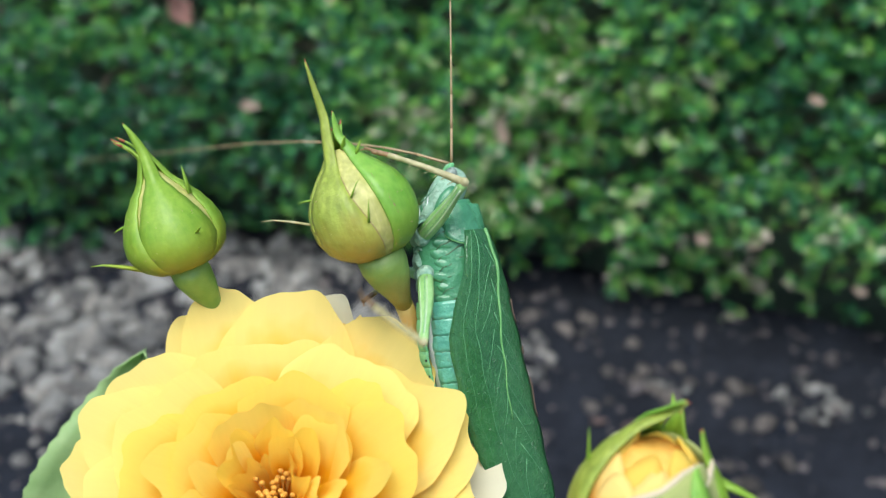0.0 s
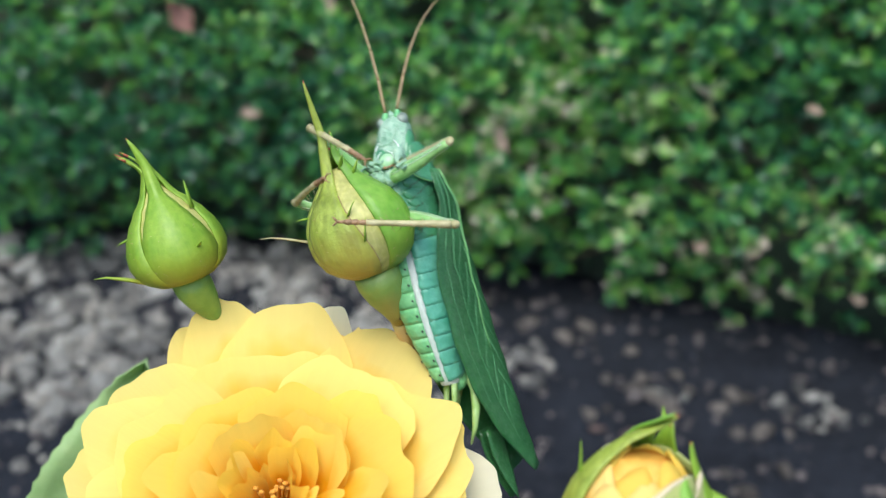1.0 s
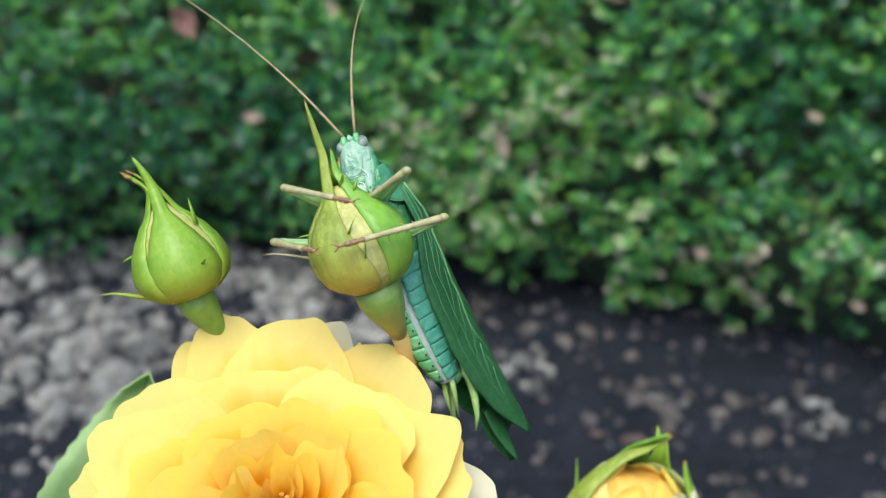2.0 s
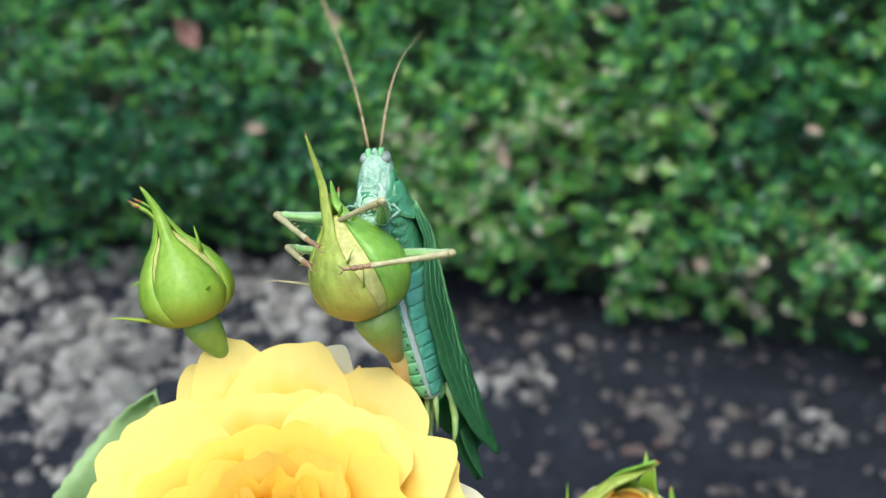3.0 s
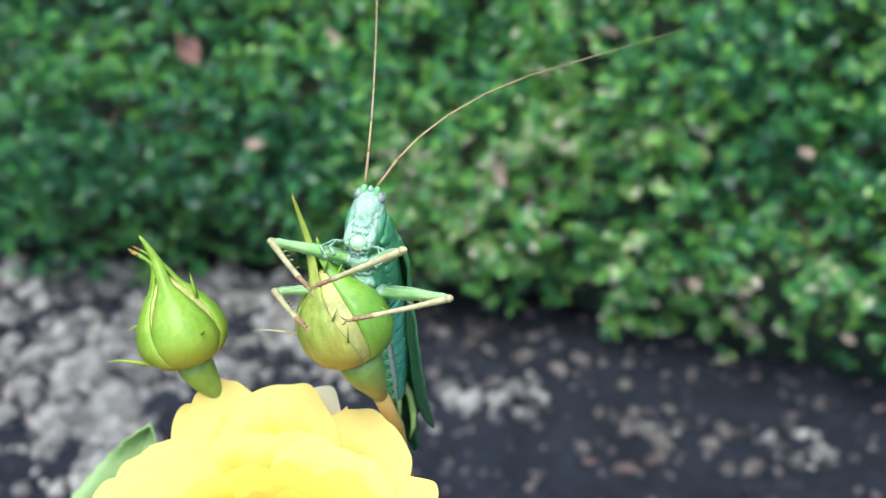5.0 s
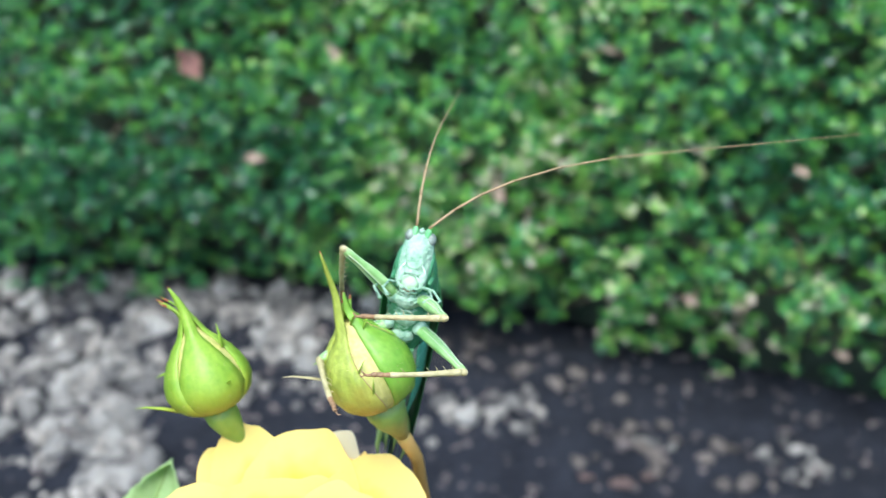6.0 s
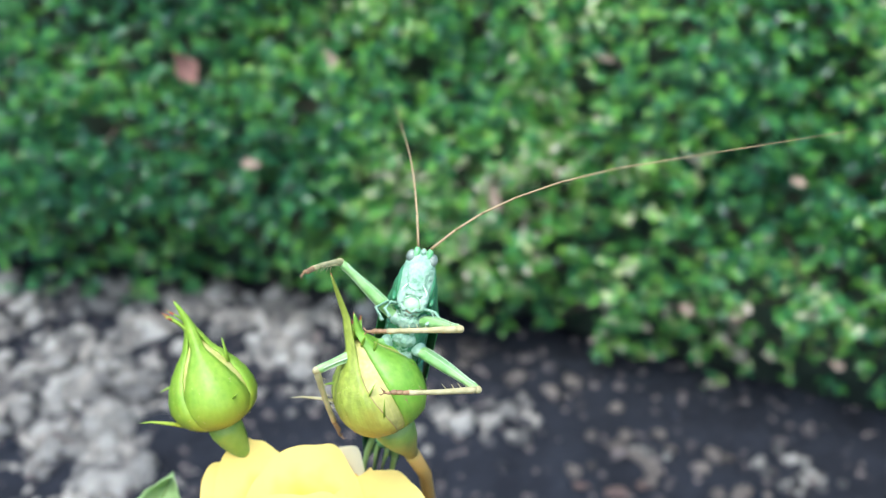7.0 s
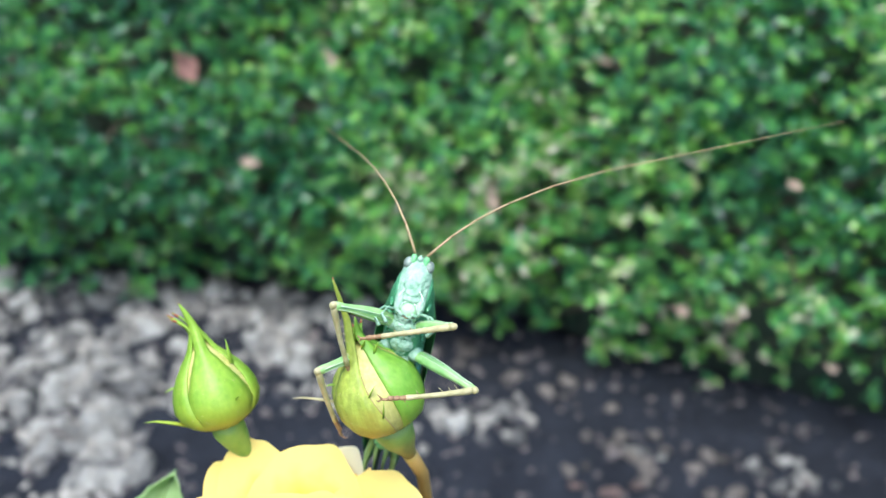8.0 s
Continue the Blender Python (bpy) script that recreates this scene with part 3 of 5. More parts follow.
# ---- the rose ----
def petal(parent, phi, R, h, width, material, rnd, base_h=-13.0, curl=0.0, ruffle=1.0, notch=0.06, twist=0.0, wild=0.06, cup=(0.6, 5.0), brow=(0.16, 3.2)):
    """A petal at the bearing phi; twist turns it about its own middle, so that it stands edge on; cup: how far out and how deep it bellies; brow: how far and how squarely its rim falls off."""
    nu, nv = 31, 23
    o = rnd.random() * 90
    bow, crease, frill = rnd.uniform(-0.6, 0.6), rnd.uniform(0.0, 0.5) * ruffle, rnd.uniform(5.0, 8.0)
    grid = []
    for i in range(nv):
        v = i / (nv - 1)
        row = []
        for j in range(nu):
            s = 2 * j / (nu - 1) - 1
            rim = 1 - brow[0] * abs(s) ** brow[1] - notch * math.cos(s * 4.0 + bow) * v + wild * v * noise.noise((s * 1.3 + o, 7.0, o)) + 0.2 * wild * v * noise.noise((s * 4.2 + o, 2.0, o))
            u = v * rim
            q = (1 - u) ** 2, 2 * u * (1 - u), u * u
            r = q[0] * 1.5 + q[1] * R * cup[0] + q[2] * R
            z = q[0] * base_h + q[1] * (h - cup[1]) + q[2] * h
            lip = max(0, u - 0.66) / 0.34
            r += curl * 1.2 * lip
            z -= curl * 3.0 * lip * lip
            half = width / 2 * (0.16 + 0.84 * math.sin(math.pi * (0.06 + 0.50 * v)) ** 0.8)
            wob = ruffle * v * v * (0.8 * noise.noise((s * 1.2 + o, v * 1.3, o)) + 0.28 * noise.noise((s * 2.4, v * 2.6, o)))
            edge = max(0.0, v - 0.62) / 0.38
            wob += 0.16 * ruffle * edge * edge * noise.noise((s * frill * 0.5 + o, edge, o))
            wob -= 0.5 * crease * v * math.exp(-((s - bow) / 0.24) ** 2)
            z += 1.2 * wob - 1.1 * s * s * (1 if h > 0 else -0.2)
            r += 1.5 * wob
            a = phi + s * half / max(r * 0.75 + 3.0, 4.0)
            x, y = r * math.cos(a), r * math.sin(a)
            if twist:
                cx, cy, k = 0.55 * R * math.cos(phi), 0.55 * R * math.sin(phi), twist * min(1.0, 1.6 * v)
                x, y = cx + (x - cx) * math.cos(k) - (y - cy) * math.sin(k), cy + (x - cx) * math.sin(k) + (y - cy) * math.cos(k)
            row.append((x, y, z))
        grid.append(row)
    sh = Shape().sheet(grid, 0)
    ob = part("petal", sh, material, parent)
    uv = ob.data.uv_layers.new(name="UVMap")
    n = nu * nv
    for loop in ob.data.loops:
        k = loop.vertex_index % n
        uv.data[loop.index].uv = (k % nu / (nu - 1), k // nu / (nv - 1))
    return ob


def build_rose():
    rnd = random.Random(21)
    rose = thing("rose", frame_of((-12.2, -9.0, -37.6), (0.0, -0.84, 0.54), (0, -0.4, -0.9)), "full-blown yellow rose with ruffled petals and cream outer rim", "rose")
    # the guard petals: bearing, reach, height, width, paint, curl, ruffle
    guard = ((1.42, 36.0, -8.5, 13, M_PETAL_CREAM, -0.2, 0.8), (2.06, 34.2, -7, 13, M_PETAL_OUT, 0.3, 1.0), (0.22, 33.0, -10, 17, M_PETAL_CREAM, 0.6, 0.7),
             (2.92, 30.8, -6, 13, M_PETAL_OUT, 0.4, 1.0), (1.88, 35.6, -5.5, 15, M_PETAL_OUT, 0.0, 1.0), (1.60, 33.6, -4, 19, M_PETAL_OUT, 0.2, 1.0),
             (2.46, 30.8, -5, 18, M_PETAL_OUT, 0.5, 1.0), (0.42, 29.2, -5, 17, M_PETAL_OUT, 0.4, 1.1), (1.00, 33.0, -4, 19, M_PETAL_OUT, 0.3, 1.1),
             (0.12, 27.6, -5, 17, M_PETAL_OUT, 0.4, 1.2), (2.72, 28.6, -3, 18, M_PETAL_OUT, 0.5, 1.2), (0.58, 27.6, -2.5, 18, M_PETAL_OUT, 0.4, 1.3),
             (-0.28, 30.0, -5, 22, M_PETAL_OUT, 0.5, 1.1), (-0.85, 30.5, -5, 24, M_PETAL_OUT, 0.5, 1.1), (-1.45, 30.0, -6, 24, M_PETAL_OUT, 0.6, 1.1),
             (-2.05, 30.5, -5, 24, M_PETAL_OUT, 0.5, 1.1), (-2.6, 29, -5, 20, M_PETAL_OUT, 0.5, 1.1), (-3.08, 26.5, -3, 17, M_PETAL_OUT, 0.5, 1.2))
    # the petals of the middle, laid over them
    middle = ((1.80, 24.0, -1.5, 22, M_PETAL_OUT, 0.5, 1.3), (0.97, 23.4, -0.5, 20, M_PETAL_OUT, 0.5, 1.3), (2.62, 22.0, -0.5, 19, M_PETAL_OUT, 0.5, 1.3),
              (0.62, 20.0, 1.0, 17, M_PETAL_MID, 0.3, 1.4), (2.16, 17.0, 0.6, 19, M_PETAL_MID, 0.4, 1.7), (1.36, 15.2, 0.8, 16, M_PETAL_MID, 0.2, 1.7),
              (2.95, 21.0, 0.4, 17, M_PETAL_MID, 0.4, 1.4), (0.30, 19.8, 2.0, 16, M_PETAL_MID, 0.1, 1.5), (2.62, 14.0, 2.2, 15, M_PETAL_MID, 0.2, 1.8),
              (0.90, 11.8, 3.0, 13, M_PETAL_MID, 0.0, 1.8), (1.90, 11.0, 2.8, 14, M_PETAL_MID, 0.0, 1.8), (3.10, 15.6, 2.0, 14, M_PETAL_MID, 0.2, 1.6),
              (-0.05, 14.6, 3.2, 12, M_PETAL_MID, 0.0, 1.8), (-0.45, 21.0, 1.0, 19, M_PETAL_MID, 0.3, 1.4), (-1.15, 20.5, 1.0, 20, M_PETAL_MID, 0.3, 1.4),
              (-1.85, 20.5, 1.0, 20, M_PETAL_MID, 0.3, 1.4), (-2.55, 20.5, 1.0, 20, M_PETAL_MID, 0.3, 1.4), (-0.7, 14.5, 3.0, 15, M_PETAL_MID, 0.1, 1.6),
              (-1.5, 14.5, 3.0, 15, M_PETAL_MID, 0.1, 1.6), (-2.4, 14.5, 3.0, 15, M_PETAL_MID, 0.1, 1.6))
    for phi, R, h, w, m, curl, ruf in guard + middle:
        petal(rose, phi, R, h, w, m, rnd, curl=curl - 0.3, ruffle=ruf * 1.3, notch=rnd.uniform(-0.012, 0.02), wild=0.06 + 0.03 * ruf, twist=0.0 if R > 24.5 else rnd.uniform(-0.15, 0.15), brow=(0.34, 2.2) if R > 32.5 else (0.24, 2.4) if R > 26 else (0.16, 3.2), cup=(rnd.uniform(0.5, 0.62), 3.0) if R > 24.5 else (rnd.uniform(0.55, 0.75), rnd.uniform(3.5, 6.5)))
    # petals of the heart that stand on edge: bearing, reach, height, width, twist
    for phi, R, h, w, turn in ((0.45, 12.6, 3.6, 9, 1.0), (0.05, 10.5, 3.8, 8, -0.8), (0.85, 7.6, 4.0, 9, 0.5), (1.45, 7.6, 3.6, 10, -0.3), (2.3, 7.4, 3.8, 10, 0.5), (2.9, 8.6, 3.6, 10, -0.5), (-2.8, 9.5, 3.6, 10, 0.4), (-0.6, 9.0, 3.8, 10, 0.6), (-1.6, 9.0, 3.8, 11, -0.4)):
        petal(rose, phi, R, h, w, M_PETAL_MID if R > 8 else M_PETAL_IN, rnd, ruffle=1.6, notch=0.03, twist=turn, wild=0.10)
    for k in range(6):
        petal(rose, 1.05 * k + 0.3, rnd.uniform(4.4, 5.6), rnd.uniform(0.6, 1.8), 8, M_PETAL_IN, rnd, curl=-0.2, ruffle=1.4, twist=rnd.uniform(-0.5, 0.5), wild=0.12)
    # a withered, crinkled scrap of petal at the back
    for phi, R, w in ((1.25, 31.0, 5.0), (1.16, 30.5, 4.0)):
        petal(rose, phi, R, -7, w, M_PETAL_APRICOT, rnd, curl=-0.3, ruffle=1.8, notch=0.05, wild=0.14)
    sh = Shape()
    for _ in range(46):
        a, r = rnd.uniform(0, 6.28), rnd.uniform(0.2, 3.2)
        x, y = r * math.cos(a), r * math.sin(a)
        top = (x * 1.25, y * 1.25, -2.5 + rnd.uniform(-1, 1.2))
        sh.tube([(x * 0.5, y * 0.5, -9), (x, y, -5), top], (0.12, 0.12, 0.12), 5)
        sh.blob(top, (0.45, 0.35, 0.5), 6, 5)
    st = part("stamen_tuft", sh, M_STAMEN, rose, "orange stamens in the heart of the flower")
    st["kind"] = "stuff"
    part("hip", Shape().tube([(0, 0, -12), (0, 0, -15), (0, 0, -19), (0, 0, -22)], (3, 4.2, 3.5, 2), 14), M_STEM, rose)
    # the stalk goes down to the ground
    inv = rose.matrix_basis.inverted()
    foot = inv @ Vector((0.02, 0.20, 0.0)) * 1000
    mid = inv @ Vector((-0.005, 0.19, 0.22)) * 1000
    part("stalk", Shape().tube([(0, 0, -21), (0, 1, -40), tuple((mid * 0.6 + Vector((0, 0, -40)) * 0.4)), tuple(mid), tuple(foot)], (2, 2.1, 2.5, 3, 4), 10), M_STEM, rose)
    return rose


build_rose()

# ---- buds ----
CONE_EGG = ((0, 0.48), (0.06, 0.72), (0.15, 0.90), (0.28, 1.0), (0.40, 0.98), (0.52, 0.90), (0.65, 0.75), (0.78, 0.55), (0.90, 0.33), (1.0, 0.17))
ROUND_EGG = ((0, 0.42), (0.06, 0.66), (0.15, 0.85), (0.28, 0.98), (0.40, 1.0), (0.52, 0.97), (0.64, 0.86), (0.76, 0.66), (0.88, 0.40), (1.0, 0.19))
EGG = CONE_EGG


def egg_r(v):
    for (a, ra), (b, rb) in zip(EGG, EGG[1:]):
        if v <= b:
            k = (v - a) / (b - a)
            return ra + (rb - ra) * (k * k * (3 - 2 * k) * 0.5 + k * 0.5)
    return EGG[-1][1]


def on_egg(az, z, L, R, off=0.0):
    r = R * egg_r(max(0, min(1, z / L))) + off
    a = radians(az)
    return (r * math.sin(a), -r * math.cos(a), z)


def sepal(bud, az, half, L, R, beak, flare, material, skew=0.0, top=0.93, taper=0.55, close=1.5, rind=None):
    """A sepal that hugs the bud and ends in a free tip; flare: the way in which the tip bends (right, away)."""
    grid = []
    n1, n2 = 15, 9
    for i in range(n1):
        v = i / (n1 - 1)
        z = 0.2 + v * top * L
        h = half * (1 - taper * max(0, v - 0.1) ** 1.3)
        row = []
        for j in range(7):
            s = j / 3 - 1
            keel = 0.35 * (1 - abs(s)) ** 2
            row.append(on_egg(az + skew * (1 - v) + s * h, z, L, R, 0.24 + keel - 0.14 * abs(s)))
        grid.append(row)
    last = np.array(grid[-1])
    mid = last.mean(0)
    spread = last - mid
    for i in range(1, n2 + 1):
        k = i / n2
        w = (1 - k) ** 0.75 * 0.95 + 0.04
        inward = max(0.3, 1 - close * k)
        away = max(0.0, k - 0.35) ** 1.6 * 1.9
        c = np.array([mid[0] * inward + flare[0] * beak * away, mid[1] * inward + flare[1] * beak * away, mid[2] + beak * k])
        grid.append([tuple(c + spread[j] * w) for j in range(7)])
    ob = part("sepal", Shape().sheet(grid, 0.32), material, bud)
    tip = np.array(grid[-1]).mean(0)
    before = np.array(grid[-2]).mean(0)
    part("sepal_tip", Shape().tube([before, (tip + before) / 2, tip + (tip - before) * 0.3], (0.24, 0.2, 0.05), 6), M_TIP, ob)
    if rind:
        # the withered border along one side
        rim = [Vector(row[rind]) * 1.006 for row in grid[1:n1 - 2]]
        part("brown_border", Shape().tube(rim, [0.1 + 0.1 * abs(noise.noise((i * 0.9, az, 0))) for i in range(len(rim))], 5), M_BORDER, ob)
    return ob


def lobe(bud, az, z, L, R, way, length, thick=0.55, material=None):
    p = Vector(on_egg(az, z, L, R, 0.1))
    w = Vector(way).normalized()
    q = [p, p + w * length * 0.4 + Vector((0, 0, 0.04 * length)), p + w * length * 0.75 + Vector((0, 0, 0.05 * length)), p + w * length]
    part("sepal_lobe", Shape().tube(q, (thick, thick * 0.8, thick * 0.45, 0.06), 8, flat=0.5), material or M_SEPAL, bud)


def hairs(bud, L, R, count, rnd):
    s = Shape()
    for _ in range(count):
        az, z = rnd.uniform(-180, 180), rnd.uniform(0.3, L * 0.7)
        p = Vector(on_egg(az, z, L, R, 0.3))
        d = (p - Vector((0, 0, z))).normalized()
        e = p + d * rnd.uniform(0.15, 0.45) + Vector((0, 0, rnd.uniform(-0.1, 0.2)))
        s.tube([p, e], (0.035, 0.02), 4)
        s.blob(e, (0.05, 0.05, 0.05), 5, 4)
    ob = part("gland_hairs", s, M_HAIR, bud)
    ob["kind"] = "stuff"


def cup(bud, R, way, stalk, paint):
    """The green receptacle under the bud and the stalk that carries it."""
    w = Vector(way)
    pts = [(0, 0, 0.7), tuple(w * 0.18), tuple(w * 0.45), tuple(w * 0.75), tuple(w)]
    part("receptacle", Shape().tube(pts, (0.47 * R, 0.48 * R, 0.40 * R, 0.25 * R, 0.16 * R), 18), paint, bud)
    part("stalk", Shape().tube([tuple(w * 0.97)] + stalk, [0.19 * R] + [0.17 * R + 0.1 * i for i in range(len(stalk))], 12), paint, bud)


def tilt_matrix(base, lean, towards):
    up = (math.sin(radians(lean)), -math.sin(radians(towards)), math.cos(radians(lean)))
    return frame_of(base, up, (0, -1, 0))


def local_of(m, p):
    return tuple((m.inverted() @ p) * 1000)


# the bud to the side of the rose
m1 = tilt_matrix((-27.4, 9, -8.7), -18, 12)
bud_a = thing("rose_bud", m1, "closed green rose bud with curled sepal tips", "rose bud", group="rose buds")
part("bud_body", Shape().tube([(0, 0, v * 14.8) for v in np.linspace(0, 1, 22)], [6.8 * egg_r(v) for v in np.linspace(0, 1, 22)], 26), M_BUD, bud_a, "pale yellow petals inside the bud")
sepal(bud_a, 12, 54, 14.8, 6.8, 8.6, (-0.15, 0.0), M_SEPAL, skew=8, taper=0.42)
sepal(bud_a, 102, 38, 14.8, 6.8, 7.2, (-0.25, 0.1), M_SEPAL, skew=4)
sepal(bud_a, 155, 38, 14.8, 6.8, 7.0, (-0.5, 0.1), M_SEPAL)
sepal(bud_a, 225, 40, 14.8, 6.8, 6.4, (-0.45, -0.2), M_SEPAL_DULL)
sepal(bud_a, -84, 57, 14.8, 6.85, 7.0, (-0.45, 0.0), M_SEPAL, skew=6, taper=0.4)
lobe(bud_a, -70, 1.8, 14.8, 6.8, (-0.87, -0.25, 0.42), 7.5, 0.75)
lobe(bud_a, -88, 8.6, 14.8, 6.8, (-1, 0, -0.2), 2.6, 0.5)
lobe(bud_a, 75, 10.4, 14.8, 6.8, (0.05, 0, 1), 4.2, 0.7)
lobe(bud_a, 38, 5.0, 14.8, 6.8, (0.8, -0.8, 0.5), 2.0, 0.4)
hairs(bud_a, 14.8, 6.8, 70, random.Random(5))
cup(bud_a, 6.1, (1.5, 3.0, -8.5), [local_of(m1, at(-22.0, 19, -24)), local_of(m1, at(-20, 27, -38)), local_of(m1, at(-8, 30, -70))], M_STEM)

# the bud on which the cricket sits
EGG = ROUND_EGG
M2 = tilt_matrix((1.6, 2.0, -6.8), -20, 9)
bud_b = thing("rose_bud", M2, "closed rose bud with a long red-tipped sepal and creamy petal showing", "rose bud", group="rose buds")
part("bud_body", Shape().tube([(0, 0, v * 15.9) for v in np.linspace(0, 1, 22)], [7.3 * egg_r(v) for v in np.linspace(0, 1, 22)], 26), M_BUD, bud_b, "pale yellow petals inside the bud")
sepal(bud_b, -43, 44, 15.9, 7.3, 14.2, (0.03, -0.03), M_SEPAL_DULL, skew=15, taper=0.48, rind=6, top=0.89)
sepal(bud_b, 49, 41, 15.9, 7.35, 6.0, (0.05, 0.0), M_SEPAL_FRESH, skew=24, taper=0.3, rind=1)
for az, z, way, l in ((-4, 9.5, (0.75, -0.12, 0.8), 2.6), (5, 5.6, (0.35, -0.1, 0.95), 3.2)):
    lobe(bud_b, az, z, 15.9, 7.4, way, l, 0.3, M_SEPAL)
sepal(bud_b, 128, 44, 15.9, 7.3, 4.5, (0.2, 0.2), M_SEPAL_FRESH, skew=10)
sepal(bud_b, 200, 38, 15.9, 7.3, 4.0, (0.0, 0.3), M_SEPAL)
sepal(bud_b, -102, 38, 15.9, 7.3, 4.5, (-0.1, 0.0), M_SEPAL_DULL)
lobe(bud_b, -88, 7.2, 15.9, 7.3, (-0.91, 0.0, 0.40), 7.2, 0.42, M_SHIN)
lobe(bud_b, -84, 10.5, 15.9, 7.3, (-1, 0.0, 0.1), 2.0, 0.35)
lobe(bud_b, 48, 14.5, 15.9, 7.3, (0.8, -0.1, 1), 2.2, 0.6)
lobe(bud_b, 18, 15.8, 15.9, 7.3, (0.5, -0.5, 0.8), 2.2, 0.5)
hairs(bud_b, 15.9, 7.5, 80, random.Random(6))
cup(bud_b, 7.3, (0.6, 4.0, -9.0), [local_of(M2, at(7.4, 16, -22)), local_of(M2, at(9.4, 24, -36)), local_of(M2, at(5, 30, -64))], M_STEM_RUST)

# the opening bud
EGG = CONE_EGG
m3 = tilt_matrix((32.0, -28, -42.6), 8, 14)
bud_c = thing("rose_bud", m3, "opening rose bud with apricot petals and parted sepals", "rose bud", group="rose buds")
EGG = ((0, 0.45), (0.06, 0.68), (0.15, 0.86), (0.28, 0.98), (0.40, 1.0), (0.52, 0.99), (0.64, 0.94), (0.76, 0.84), (0.88, 0.68), (1.0, 0.48))
BR, BL = 7.5, 16.6


def wrap(bud, az, half, z0, z1, slant, off, material, curl=0.5, rim=None):
    """An outer petal that still hugs the bud, with a slanting, turned-out rim."""
    grid = []
    for i in range(12):
        v = i / 11
        row = []
        for j in range(13):
            s = j / 6 - 1
            top = z1 + slant * s - 2.2 * abs(s) ** 3 + 0.35 * noise.noise((s * 3, az, 1))
            z = z0 + (top - z0) * v
            row.append(on_egg(az + s * half, z, BL, BR, off + curl * max(0, v - 0.75) * 4 * max(0, v - 0.75)))
        grid.append(row)
    ob = part("outer_petal", Shape().sheet(grid, 0.3), material, bud)
    if rim:
        part("petal_rim", Shape().tube(grid[-1], [0.12 + 0.22 * math.sin(math.pi * j / 12) for j in range(13)], 7), rim, ob)
    uv = ob.data.uv_layers.new(name="UVMap")
    for loop in ob.data.loops:
        k = loop.vertex_index % 156
        uv.data[loop.index].uv = (k % 13 / 12, k // 13 / 11)
    return ob


part("bud_body", Shape().tube([(0, 0, v * BL * 0.93) for v in np.linspace(0, 1, 24)], [BR * 0.90 * egg_r(v) for v in np.linspace(0, 1, 24)], 28), M_APRICOT, bud_c, "apricot petals folded in the bud")
for az, half, z1, sl, off in ((-66, 26, 14.6, -1.0, -0.1), (-40, 22, 13.4, -1.2, 0.25), (-14, 22, 14.6, 1.2, 0.0), (12, 24, 15.0, 1.0, 0.3)):
    wrap(bud_c, az, half, 2.0, z1, sl, off, M_PETAL_APRICOT, -1.2)
# yellow petals folded over the top of the heart
for az, half, z1, sl, off, curl in ((-30, 30, 15.6, 0.8, -0.6, -3.4), (40, 34, 16.4, -0.6, -0.4, -3.2), (100, 36, 16.6, 0.5, -0.6, -3.4), (170, 44, 16.2, 0.0, -0.5, -3.0), (240, 40, 16.4, 0.4, -0.4, -3.2)):
    wrap(bud_c, az, half, 3.0, z1, sl, off, M_PETAL_MID, curl)
wrap(bud_c, -18, 66, 1.0, 13.0, 5.2, 0.9, M_PETAL_GREENISH, 1.6, M_RIM)
wrap(bud_c, 66, 42, 1.0, 15.2, 1.0, 0.7, M_PETAL_GREENISH, 1.2, M_RIM)
wrap(bud_c, 150, 60, 1.0, 15.6, 0.0, 0.5, M_PETAL_GREENISH, 0.6)
wrap(bud_c, 235, 40, 1.0, 15.2, 0.0, 0.5, M_PETAL_CREAM, 0.6)
sepal(bud_c, -100, 36, BL, BR + 0.6, 5.0, (0.75, 0.1), M_SEPAL_DULL, top=0.94, close=1.0, taper=0.3)
sepal(bud_c, 30, 17, BL, BR + 1.7, 2.0, (0.15, 0.3), M_SEPAL_FRESH, top=0.84, close=0.2, skew=-14)
sepal(bud_c, 78, 24, BL, BR + 0.9, 3.2, (0.1, 0.0), M_SEPAL, top=0.92, close=0.3)
sepal(bud_c, 150, 36, BL, BR + 0.4, 4.0, (0.2, 0.2), M_SEPAL, top=0.88, close=0.3)
sepal(bud_c, 200, 44, BL, BR + 0.5, 5.5, (0.35, -0.45), M_SEPAL_FRESH, top=0.97, close=1.0, taper=0.3)
lobe(bud_c, -98, 11.0, BL, BR, (-0.15, 0, 1), 5.5, 0.5)
lobe(bud_c, 150, 14.0, BL, BR, (-0.15, 0.3, 1), 6.0, 0.9)
lobe(bud_c, 82, 13.2, BL, BR + 0.8, (1, -0.1, -0.42), 7.5, 0.9)
cup(bud_c, BR, (0.3, 1.0, -8.0), [local_of(m3, at(36, -18, -56)), local_of(m3, at(30, -4, -80)), local_of(m3, at(20, 10, -120))], M_STEM)


